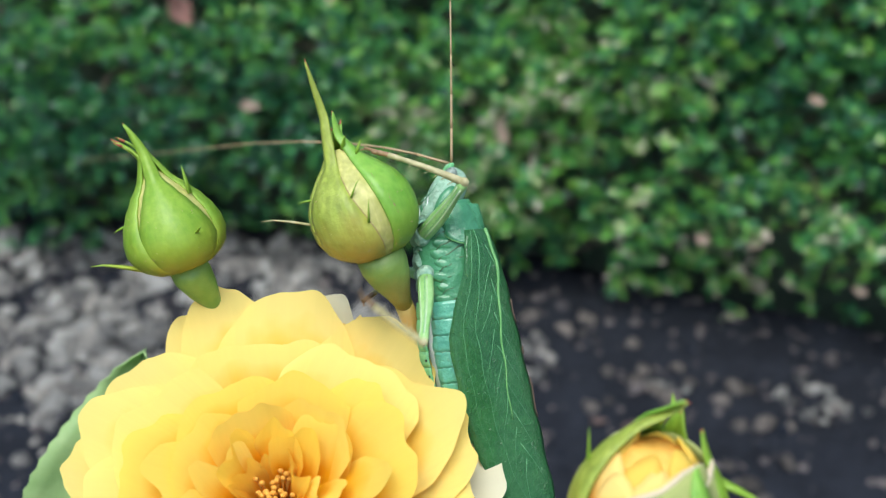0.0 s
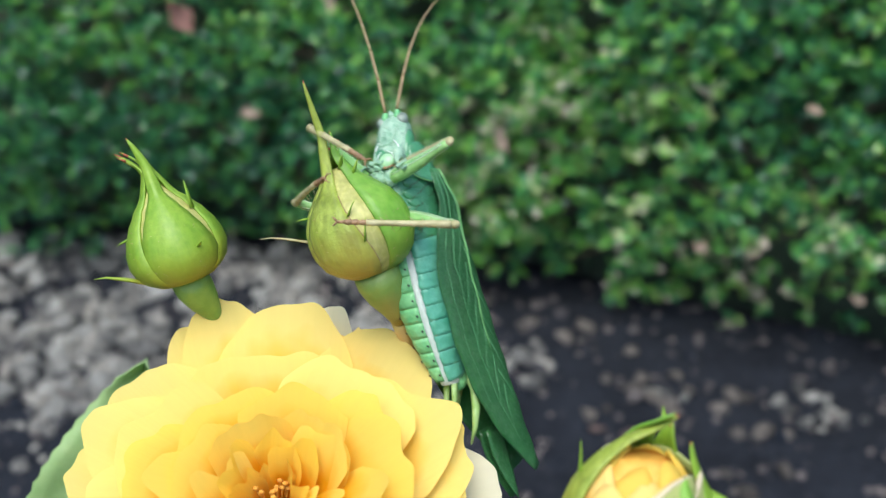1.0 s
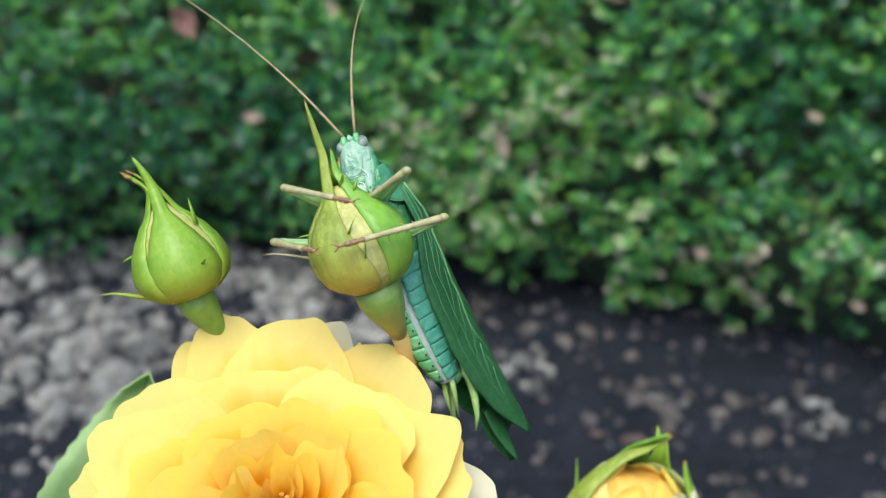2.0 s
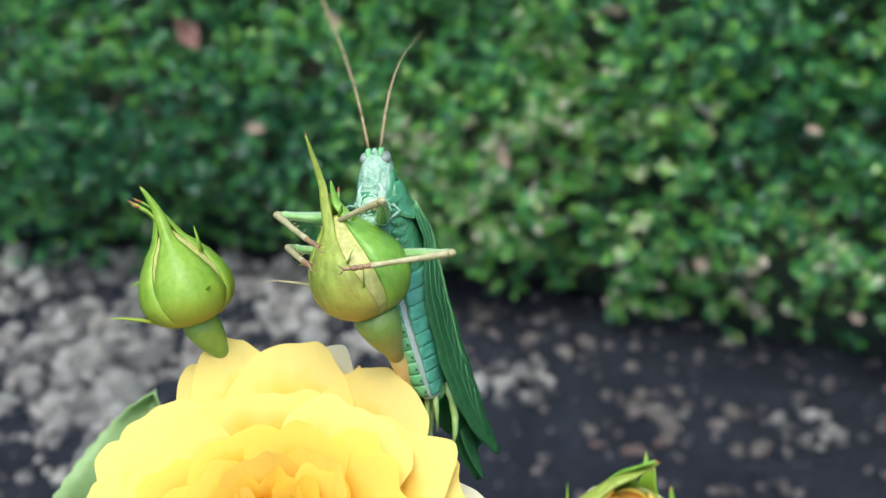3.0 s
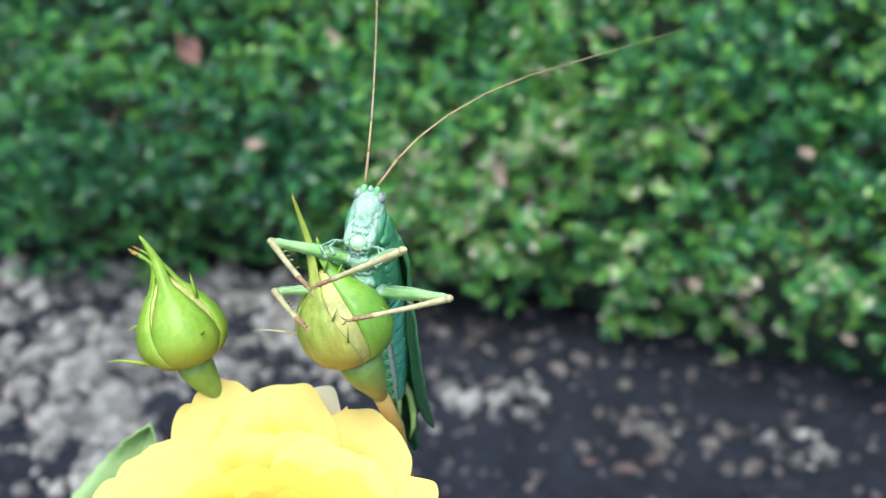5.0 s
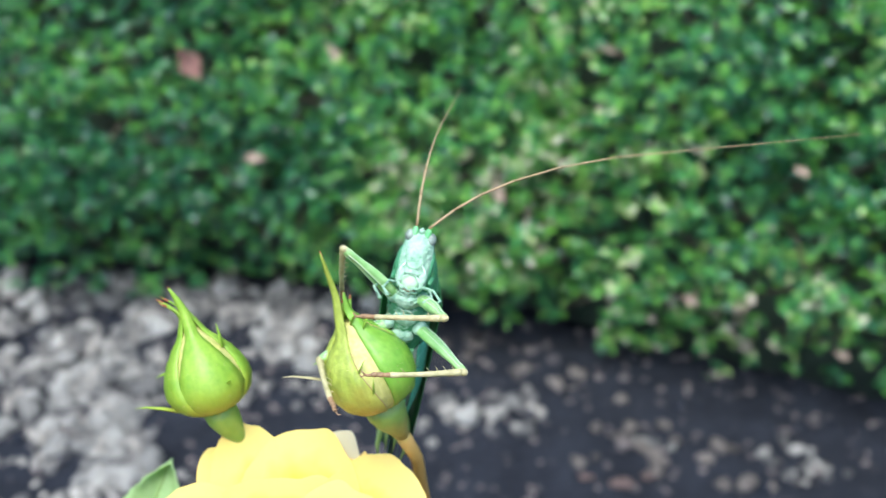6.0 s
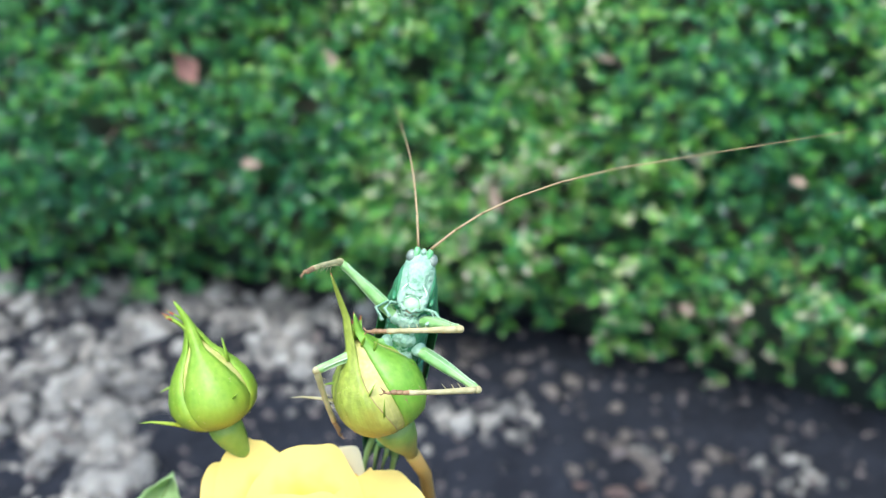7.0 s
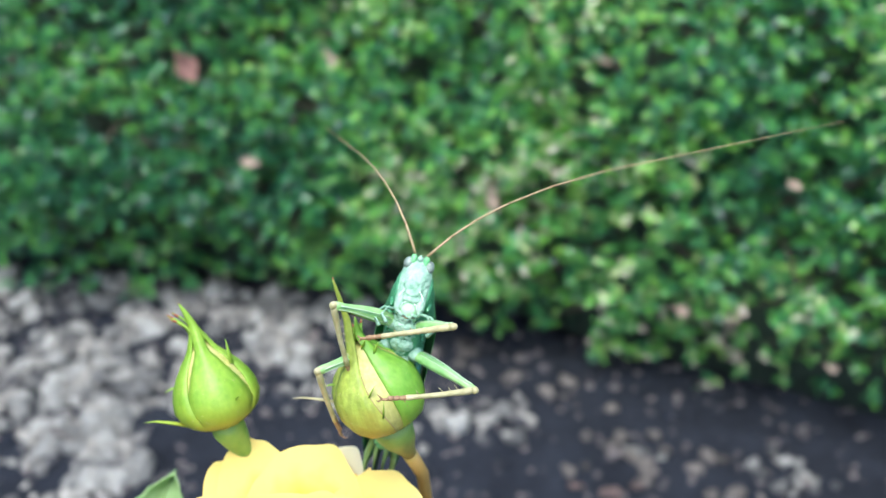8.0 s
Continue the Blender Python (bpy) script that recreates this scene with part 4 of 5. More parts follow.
# ---- rose leaf ----
def build_leaf():
    m = frame_of((-65, 47, -79), (0.35, 0.0, 0.94), (0.3, -0.9, 0.3))
    leaf = thing("rose_leaf", m, "broad serrated green rose leaf behind the flower", "leaf")
    grid = []
    n = 37
    for i in range(n):
        v = i / (n - 1)
        w = 11.0 * math.sin(math.pi * min(1, 0.04 + 0.96 * v ** 0.85)) ** 0.75
        tooth = 0.9 * ((i * 0.5) % 1.0) * (1 if w > 2 else 0)
        row = []
        for s in (-1, -0.75, -0.5, -0.25, 0, 0.25, 0.5, 0.75, 1):
            ww = w + (tooth if abs(s) == 1 else 0)
            row.append((s * ww, 2.8 * abs(s) * -1 + 1.1 * math.sin(v * 14 + abs(s) * 3) * abs(s) + 5 * (v - 0.5) ** 2, v * 58))
        grid.append(row)
    part("blade", Shape().sheet(grid, 0.3), M_LEAF, leaf)
    sh = Shape().tube([(0, 0.35 + 5 * (v - 0.5) ** 2 - 0.5, v * 57) for v in np.linspace(0, 1, 12)], np.linspace(0.7, 0.15, 12), 6)
    part("midrib", sh, M_STEM, leaf)
    part("leaf_stalk", Shape().tube([(0, 1.2, 1), (2, 3, -12), local_of(m, at(-30, 40, -95)), local_of(m, at(-12, 20, -110))], (0.7, 0.8, 1.0, 1.2), 8), M_STEM, leaf)


build_leaf()

# ---- the bush-cricket: x to its right, y ahead, z to its back; millimetres ----
cricket = thing("bush_cricket", PLANT.copy(), "large green bush-cricket with long brown feelers clinging to a rose bud", "insect")
FEMUR, SHIN = 12.5, 15.5
HIPS = {"LEFT_FORE": (-2.4, 4.2, -5.6), "RIGHT_FORE": (2.4, 4.2, -5.6), "LEFT_MID": (-2.9, -1.6, -6.0), "RIGHT_MID": (2.9, -1.6, -6.0)}
HEAD_AT = Vector((0, 9.2, -2.0))


def ring_arc(y, w, h, zc, a0, a1, n=13, off=0.0):
    """Part of a cross-section: angles from the back (0) round the left and right flank."""
    row = []
    for k in range(n):
        a = radians(a0 + (a1 - a0) * k / (n - 1))
        row.append(((w + off) * math.sin(a), y, zc + (h + off) * math.cos(a)))
    return row


def belly_size(y):
    v = (-6.5 - y) / 21.0
    v = max(0.0, min(1.0, v))
    k = (1 - 0.62 * v ** 1.8) * (0.92 + 0.16 * math.sin(math.pi * v))
    return 3.9 * k, 5.9 * k, -1.9 - 0.5 * v


def build_body():
    # abdomen: pale skin, back plates and belly plates over it
    ys = np.linspace(-4, -27.4, 30)
    part("abdomen", Shape().tube([(0, y, belly_size(y)[2]) for y in ys], [belly_size(y)[0] * 0.97 for y in ys], 20, flat=1.3), M_WHITE, cricket, "pale white side membrane of the abdomen")
    n = 9
    for k in range(n):
        y0, y1 = -5.5 - 21.0 * k / n, -5.5 - 21.0 * (k + 1.12) / n
        grid = []
        for i in range(6):
            y = y0 + (y1 - y0) * i / 5
            w, h, zc = belly_size(y)
            bulge = 0.2 + 0.035 * math.sin(math.pi * min(1, i / 5 * 0.92)) ** 0.7
            edge = 132 + 2 * math.sin(math.pi * i / 5) + 3 * noise.noise((k * 2.3, i * 0.7, 0))
            grid.append(ring_arc(y, w, h, zc, -edge, edge, 27, bulge))
        part("back_plate", Shape().sheet(grid, 0.1), M_TEAL, cricket)
        grid = []
        for i in range(5):
            y = y0 + (y1 - y0) * i / 4 * 0.92
            w, h, zc = belly_size(y)
            grid.append(ring_arc(y, w, h, zc, 145, 215, 11, 0.18 + 0.16 * math.sin(math.pi * i / 4)))
        bp = part("belly_plate", Shape().sheet(grid, 0.16), M_BELLY, cricket)
        w, h, zc = belly_size((y0 + y1) / 2)
        for s in (-1, 1):
            a = radians(180 + s * 30)
            part("dark_dot", Shape().blob(((w + 0.5) * math.sin(a), (y0 + y1) / 2, zc + (h + 0.5) * math.cos(a)), (0.2, 0.2, 0.16), 7, 5), M_DOT, bp)
    # tail end
    for s in (-1, 1):
        part("cercus", Shape().tube([(s * 0.9, -26.5, 0.2), (s * 1.9, -29.0, 0.0), (s * 2.5, -31.8, -1.2), (s * 2.6, -34.4, -2.4), (s * 2.0, -36.6, -3.4)], (0.7, 0.72, 0.62, 0.42, 0.1), 8), M_PRONG, cricket)
        part("style", Shape().tube([(s * 0.7, -26.0, -2.2), (s * 0.95, -29.4, -3.4), (s * 0.7, -33.2, -4.4)], (0.55, 0.45, 0.1), 7), M_PRONG, cricket)
    part("tail_plate", Shape().blob((0, -26.6, -1.2), (1.7, 2.4, 1.6), 14, 9), M_BELLY, cricket)
    # chest
    ys = np.linspace(8.2, -7.5, 18)
    part("chest", Shape().tube([(0, y, -0.9 - 0.5 * math.sin((y + 7) / 15 * 3)) for y in ys], [2.5 + 1.2 * math.sin(math.pi * min(1, max(0.0, (9 - y) / 24))) ** 0.6 for y in ys], 20, flat=1.55), M_BODY, cricket)
    rnd = random.Random(3)
    for s in (-1, 1):
        for k, y in enumerate((5.6, 3.9, 2.3, 0.7, -0.9, -2.6, -4.3, -5.9)):
            turn = Euler((radians(24 + rnd.uniform(-5, 5)), 0, radians(-s * 8))).to_matrix()
            part("side_plate", Shape().blob((s * 2.85, y, -1.9 - 0.4 * (k % 2)), (0.72, rnd.uniform(0.95, 1.2), rnd.uniform(2.5, 3.2)), 14, 10, turn), M_BODY, cricket)
            q = [(s * 3.45, y - 0.75 + 0.45 * z + 0.15 * math.sin(3 * z), -1.6 + z) for z in np.linspace(-2.4, 2.4, 7)]
            part("groove", Shape().tube(q, (0.04, 0.13, 0.17, 0.17, 0.15, 0.1, 0.03), 5), M_DUSK, cricket)
    for y in (4.0, 0.4, -3.2):
        part("breast_plate", Shape().blob((0, y, -6.5), (2.0, 1.5, 0.9), 14, 8), M_FACE, cricket)
    for k, y in enumerate((6.8, 6.0, 5.2, 2.2, 1.4, -1.2, -2.0)):
        fold = [Vector(p) + Vector((0, 0.25 * math.sin(j * 1.7 + k), 0)) for j, p in enumerate(ring_arc(y, 3.3, 5.35, -1.1, 146 + 6 * (k % 2), 214 - 5 * (k % 3), 13, 0.25))]
        part("breast_fold", Shape().tube(fold, [0.08 + 0.32 * math.sin(math.pi * j / 12) ** 0.5 for j in range(13)], 7), M_FACE, cricket)
    # pronotum: saddle over the chest
    grid = []
    for i in range(15):
        v = i / 14
        y = 8.6 - 6.4 * v
        w = 2.55 + 1.35 * v ** 0.7
        fall = 98 + 26 * math.sin(math.pi * (0.12 + 0.72 * v)) - 34 * v ** 5
        grid.append(ring_arc(y, w, 2.3 + 2.35 * v, -0.7, -fall, fall, 25, 0.3 + 0.1 * math.sin(v * 7)))
    pr = part("pronotum", Shape().sheet(grid, 0.35), M_BODY, cricket, "saddle-shaped green neck shield")
    rim = [Vector(p) for p in grid[-1]]
    part("rim", Shape().tube(rim, [0.24] * len(rim), 6), M_VEIN, pr)
    for j in (0, -1):
        side = [Vector(row[j]) for row in grid]
        part("rim", Shape().tube(side, [0.16] * len(side), 6), M_VEIN, pr)


def wing_grid(s, rows, cols):
    grid = []
    for i in range(rows):
        v = i / (rows - 1)
        y = 4.0 - 46.5 * v
        chord = (0.36 + 0.64 * min(1, v / 0.3)) * (1 - max(0, (v - 0.45) / 0.55) ** 2.2 * 0.82)
        row = []
        for j in range(cols):
            c = j / (cols - 1)
            x = s * (0.3 + (5.6 - 3.0 * v) * math.sin(c * 1.45) ** 0.6 * (0.8 + 0.2 * chord) * (0.72 + 0.28 * min(1.0, v / 0.1)))
            z = 4.6 - 0.7 * max(0.0, 1 - v / 0.1) + 2.8 * v + 2.2 * v ** 0.6 - (10.0 + 2.0 * v) * chord * c ** 1.2 + 0.12 * math.sin(v * 40 + c * 9)
            row.append((x, y - 2.0 * c * (v - 0.1), z))
        grid.append(row)
    return grid


def build_wings():
    for s in (-1, 1):
        g = wing_grid(s, 40, 13)
        w = part("tegmen", Shape().sheet(g, 0.16), M_WING, cricket, "leaf-green folded fore wing with a net of veins")
        gv = np.array(g)
        nrm = np.cross(np.gradient(gv, axis=0), np.gradient(gv, axis=1))
        nrm /= np.linalg.norm(nrm, axis=2, keepdims=True)
        nrm *= np.sign((nrm * (s, 0, 0.3)).sum(2, keepdims=True))
        lift = gv + nrm * 0.1
        for c, r, end, paint in ((2.4, 0.3, 24, M_VEIN), (8, 0.08, 36, M_NET), (10, 0.07, 30, M_NET)):
            pts = []
            for i in range(end):
                f = c + (0.13 * i if c < 5 else 0.0)
                k = int(f)
                pts.append(tuple(lift[i, k] * (1 - f + k) + lift[i, k + 1] * (f - k)))
            part("vein", Shape().tube(pts, np.linspace(r, r * 0.3, len(pts)), 6), paint, w)
        for i0, i1 in ((9, 13), (15, 17), (19, 25)):
            pts = [tuple(lift[i, 0]) for i in range(i0, i1)]
            part("brown_edge", Shape().tube(pts, [0.18] * len(pts), 6), M_TWIG, w)
        for k in range(14):
            i = 2 + 2 * k
            side = 1 if k % 2 else -1
            pts = [tuple(lift[min(39, i + 2 * q), min(12, max(0, 5 + side * q))]) for q in range(5)]
            part("side_vein", Shape().tube(pts[:4], (0.06, 0.05, 0.04, 0.02), 5), M_NET, w)
        # hind wing tips that show beyond the fore wings
        tip = []
        for i in range(10):
            v = i / 9
            tip.append([(s * (0.4 + 0.5 * c), -36 - 11.5 * v, 5.0 - 4.0 * c * math.sin(math.pi * (0.45 + 0.5 * v)) - 0.5 * v) for c in np.linspace(0, 1, 6)])
        part("hind_wing_tip", Shape().sheet(tip, 0.12), M_WING, cricket)


def build_head():
    # down: from the crown to the mouth; out: the way the face looks
    down, out = Vector((0, -0.28, -0.96)), Vector((0, 0.96, -0.28))
    top = -down * 5.0
    head = Shape()
    spec = ((0, 0.9, 0.9), (0.05, 1.6, 1.5), (0.14, 2.25, 2.1), (0.28, 2.6, 2.45), (0.42, 2.75, 2.5), (0.56, 2.8, 2.45), (0.70, 2.7, 2.25), (0.82, 2.35, 1.95), (0.92, 1.85, 1.55), (1.0, 1.2, 1.1))
    n = 22
    for k, w, d in spec:
        c = top + down * 10.0 * k - out * 0.4
        for j in range(n):
            a = 2 * math.pi * j / n
            q = math.sin(a)
            head.v.append(tuple(c + Vector((1, 0, 0)) * w * math.cos(a) + out * d * (abs(q) ** 0.85 * (1 if q > 0 else -1))))
    for i in range(len(spec) - 1):
        for j in range(n):
            a, b = i * n + j, i * n + (j + 1) % n
            head.f.append((a, b, b + n, a + n))
    head.f += [tuple(range(n - 1, -1, -1)), tuple((len(spec) - 1) * n + j for j in range(n))]
    hd = part("head", head, M_FACE, cricket, "pale green long face", Matrix.Translation(HEAD_AT * MM))
    turn = Matrix((Vector((1, 0, 0)), out, -down)).transposed()

    def on(x, k, o):
        return top + down * 10.0 * k + out * o + Vector((x, 0, 0))

    part("crown_horn", Shape().tube([on(0, 0.10, 0.8), on(0, 0.03, 1.2), on(0, -0.01, 1.4)], (0.6, 0.45, 0.2), 10), M_FACE, hd)
    part("face_shield", Shape().blob(on(0, 0.40, 1.12), (2.0, 1.08, 3.0), 18, 12, turn), M_FACE, hd)
    part("clypeus", Shape().blob(on(0, 0.73, 1.35), (1.6, 0.85, 0.7), 16, 9, turn), M_FACE, hd)
    part("labrum", Shape().blob(on(0, 0.91, 1.5), (1.35, 0.85, 1.25), 16, 10, turn), M_LABRUM, hd)
    for s in (-1, 1):
        part("face_line", Shape().tube([on(s * 1.7, 0.34, 1.75), on(s * 1.6, 0.50, 1.9), on(s * 1.2, 0.63, 2.15), on(s * 0.6, 0.69, 2.35)], (0.02, 0.05, 0.06, 0.03), 5), M_CREASE, hd)
        part("lip_line", Shape().tube([on(s * 0.5, 0.78, 2.25), on(s * 1.15, 0.82, 2.05), on(s * 1.45, 0.92, 1.75)], (0.04, 0.07, 0.04), 6), M_WHITE, hd)
    part("brow_line", Shape().tube([on(-1.1, 0.66, 2.15), on(0, 0.685, 2.42), on(1.1, 0.66, 2.15)], (0.04, 0.07, 0.04), 6), M_CREASE, hd)
    part("mouth_edge", Shape().tube([on(-1.1, 1.0, 1.4), on(0, 1.035, 1.7), on(1.1, 1.0, 1.4)], (0.14, 0.22, 0.14), 7), M_FOOT, hd)
    for s in (-1, 1):
        part("eye", Shape().blob(on(s * 1.72, 0.14, 0.65), (0.85, 0.95, 1.1), 16, 11, turn), M_EYE, hd)
        part("mandible", Shape().blob(on(s * 1.75, 0.80, 0.9), (0.8, 0.95, 2.0), 14, 9, turn), M_FACE, hd)
        part("cheek_line", Shape().tube([on(s * 1.2, 0.58, 2.0), on(s * 1.95, 0.68, 1.7), on(s * 2.1, 0.85, 1.4)], (0.07, 0.1, 0.07), 6), M_WHITE, hd)
        part("cheek", Shape().blob(on(s * 2.35, 0.55, -0.5), (0.85, 1.3, 2.8), 14, 9, turn), M_BODY, hd)
        for k, (x, o, l) in enumerate(((1.3, 0.7, 4.2), (1.9, 0.1, 5.4))):
            p = on(s * x, 0.93, o)
            q = [p, p + Vector((s * 2.0, 1.2, -0.5)), p + Vector((s * 2.7, 1.2, -0.9)) * (l / 4.2) + Vector((0, 0.2, -1.0)), p + Vector((s * 1.6, 1.6, -3.2)) * (l / 4.2)]
            part("palp", Shape().tube(q, (0.28, 0.26, 0.26, 0.36), 8), M_FACE, hd)
        part("antenna_socket", Shape().blob(on(s * 1.05, 0.06, 1.1), (0.55, 0.55, 0.95), 12, 8, turn), M_BELLY, hd)
    return hd, [on(s * 1.05, -0.03, 1.3) for s in (-1, 1)]


def spines(length, count, rnd):
    s = Shape()
    for k in range(count):
        y = length * (0.12 + 0.8 * k / count)
        for side in (-1, 1):
            if rnd.random() < 0.3:
                continue
            e = (side * rnd.uniform(0.6, 0.95), y + rnd.uniform(0.1, 0.8), -rnd.uniform(0.35, 0.8))
            s.tube([(side * 0.25, y, -0.25), e], (0.1, 0.02), 5)
    return s


def build_leg(hip, seed):
    rnd = random.Random(seed)
    ys = np.linspace(0, FEMUR, 14)
    rad = [1.0 + 0.25 * math.sin(math.pi * min(1, v * 1.25 + 0.1)) - 0.42 * v for v in np.linspace(0, 1, 14)]
    rad = [0.84 * r for r in rad]
    rad[-1], rad[-2] = 0.56, 0.62
    fe = part("femur", Shape().tube([(0, y, 0.25 * math.sin(y / FEMUR * 3.1)) for y in ys], rad, 12, flat=1.25), M_FEMUR, cricket, "green thigh")
    for side in (-1, 1):
        for a, paint, r in ((0.42, M_RIDGE, 0.13), (0.16, M_CREASE, 0.045), (-0.5, M_RIDGE, 0.11)):
            q = [(side * k * math.cos(a) * 0.97, y, 1.25 * k * math.sin(a) + 0.25 * math.sin(y / FEMUR * 3.1)) for y, k in zip(ys[1:-1], rad[1:-1])]
            part("ridge", Shape().tube(q, [r] * len(q), 5), paint, fe)
    dots = Shape()
    for y in np.arange(1.5, FEMUR - 1, 0.8):
        for z in (0.5,):
            for side in (-1, 1):
                k = float(np.interp(y, ys, rad))
                dots.blob((side * k * 0.99, y + rnd.uniform(-0.2, 0.2), z * k * 0.1 + 0.25 * math.sin(y / FEMUR * 3.1)), (0.055, 0.055, 0.055), 5, 4)
    part("dark_dots", dots, M_DOT, fe)["kind"] = "stuff"
    part("knee", Shape().blob((0, FEMUR, 0), (0.62, 0.75, 0.72), 12, 8), M_SHIN, fe)
    part("hip_joint", Shape().blob((0, -0.4, 0), (1.2, 1.5, 1.4), 12, 8), M_FACE, fe)
    L = SHIN - 3.6
    ys = np.linspace(0, L, 12)
    ti = part("tibia", Shape().tube([(0, y, 0.2 * math.sin(y / L * 3.1)) for y in ys], [0.55, 0.58, 0.54, 0.5, 0.46, 0.44, 0.42, 0.41, 0.4, 0.4, 0.42, 0.45], 10), M_SHIN, cricket, "straw-brown spiny shin")
    part("spines", spines(L, 7, rnd), M_SHIN, ti)["kind"] = "stuff"
    ta = Shape()
    for k, (y, r, l) in enumerate(((L + 0.3, 0.5, 1.15), (L + 1.4, 0.52, 1.0), (L + 2.3, 0.56, 0.9))):
        ta.blob((0, y, -0.12 * k), (r * 0.8, l * 0.8, 0.4), 10, 7)
    ta.tube([(0, L + 2.6, -0.2), (0, L + 3.3, -0.1), (0, L + 3.9, -0.3)], (0.28, 0.24, 0.22), 7)
    for s in (-1, 1):
        ta.tube([(0, L + 3.8, -0.3), (s * 0.5, L + 4.3, -0.4), (s * 0.6, L + 4.5, -0.9)], (0.16, 0.12, 0.03), 6)
    part("tarsus", ta, M_FOOT, ti, "brown foot with two claws")
    return fe, ti


FEELER = ((5.0, 0.0), (5.0, 0.22), (6.0, 0.45), (8.0, 0.66), (10.0, 0.85), (46.0, 1.0))


def build_feeler():
    """A feeler in short stiff pieces, each of which follows the bend."""
    made, r = [], 0.24
    for k, (length, _) in enumerate(FEELER):
        e = r * 0.86 if k < 5 else 0.035
        n = 3 + int(length / 2)
        s = Shape().tube([(0, y, 0.0) for y in np.linspace(-0.1, length, n)], np.linspace(r, e, n), 7)
        made.append(part("feeler_piece", s, M_FEELER, cricket, "thin brown feeler"))
        r = e
    return made


build_body()
build_wings()
HEAD, SOCKETS = build_head()
LEGS = {name: build_leg(hip, i) for i, (name, hip) in enumerate(HIPS.items())}
FEELERS = build_feeler(), build_feeler()

# ---- paths of the moving things, millimetres in the plant's frame ----
BUD_SWAY = (  # seconds; right, up, nod towards the path
    (0, 0, 0, 0), (0.5, -0.55, -0.49, 0), (1, -0.26, -0.48, 0), (1.5, -0.3, -0.25, 0), (3, -0.63, -0.24, 2), (3.5, -0.58, 0.39, 3),
    (4, -0.54, -0.3, 5), (4.5, -0.58, -1.17, 7), (4.7, -0.98, -1.0, 7), (5.8, -0.65, -0.3, 12), (6, -0.36, -0.22, 12), (6.5, 0.21, -0.77, 13), (7, 0.12, -1.03, 14),
    (7.5, -0.01, -1.04, 14), (8, 0.07, -0.95, 14),
)
HEAD_TRACK = (  # seconds; middle of the head
    (0, 10.3, 7, 1.37), (0.5, 9.61, 7, 3.11), (0.7, 9.96, 7, 5.04), (0.9, 6.12, 6, 10.42), (1.1, 1.14, 6, 12.8), (1.3, -1.44, 6, 12.36),
    (1.5, -1.83, 6, 10.5), (1.7, -2.31, 6, 10.4), (2.8, 0.08, 5, 11.6), (3, 0.83, 5, 13.1), (3.2, 3.97, 5, 13.4),
    (3.5, -0.56, 5, 14.1), (3.8, -1.78, 4, 14.0), (4, -0.38, 3, 13.8), (4.2, 0.51, 1, 14.3), (4.5, 0.76, -1, 14.35),
    (4.7, 0.65, -2, 14.34), (5.8, 5.43, -3, 17.16), (6, 6.42, -3, 17.54), (6.5, 5.41, -3, 16.21), (7, 5.21, -3, 16.61),
    (7.5, 3.53, -3, 15.64), (8, 4.8, -3, 16.42),
)
BODY_AHEAD = (  # seconds; the way the head points
    (0, -0.13, -0.02, 0.99), (0.6, -0.13, -0.02, 0.99), (1, -0.25, -0.03, 0.97), (1.5, -0.43, -0.28, 0.86), (2.8, -0.3, -0.22, 0.93),
    (3, -0.25, -0.28, 0.92), (3.2, -0.18, -0.25, 0.94), (3.5, -0.34, -0.2, 0.92), (4, -0.3, -0.38, 0.88), (4.5, -0.22, -0.55, 0.8), (5.8, 0.08, -0.6, 0.78),
    (6.5, 0.15, -0.6, 0.78), (8, 0.13, -0.6, 0.78),
)
BODY_BELLY = (  # seconds; the way the belly points
    (0, -0.98, -0.1, -0.15), (0.6, -0.96, -0.22, -0.18), (1, -0.74, -0.64, -0.2), (1.5, -0.66, -0.7, -0.3), (2.8, -0.52, -0.78, -0.35),
    (3, -0.54, -0.76, -0.4), (3.5, -0.68, -0.68, -0.3), (4, -0.45, -0.8, -0.45), (4.5, -0.3, -0.75, -0.6), (5.8, -0.2, -0.78, -0.58),
    (6.5, -0.1, -0.8, -0.6), (8, -0.12, -0.8, -0.6),
)
LEFT_FORE = (  # seconds; knee, foot
    (0, 13.5, -4.4, 3.4, -0.1, 1.3, 8.3), (0.5, 14.1, -4.8, 5.1, 1, 2.9, 8.4), (0.8, 14, -6.7, 7.3, 1.9, 3, 8.2),
    (1, 12, -6.1, 11.3, 2.2, 5.2, 7.3), (1.2, 9.7, -5, 11.5, 3.4, -17.7, 5.1), (1.4, 4.3, 12.2, 15, 3.1, -1.9, 8.5),
    (1.5, 3.1, 11.8, 15.7, 3, -2.1, 8.8), (1.7, 5.7, -6.9, 9.1, -3.9, 3.6, 2.9), (2.8, 5.2, -9.4, 9.6, -3.9, 2.1, 4.4),
    (3, 3.2, -9.6, 9.2, -7, 1.5, 5.7), (3.5, 3.7, -7.5, 16.3, -11.2, -9.5, 12.4),
)
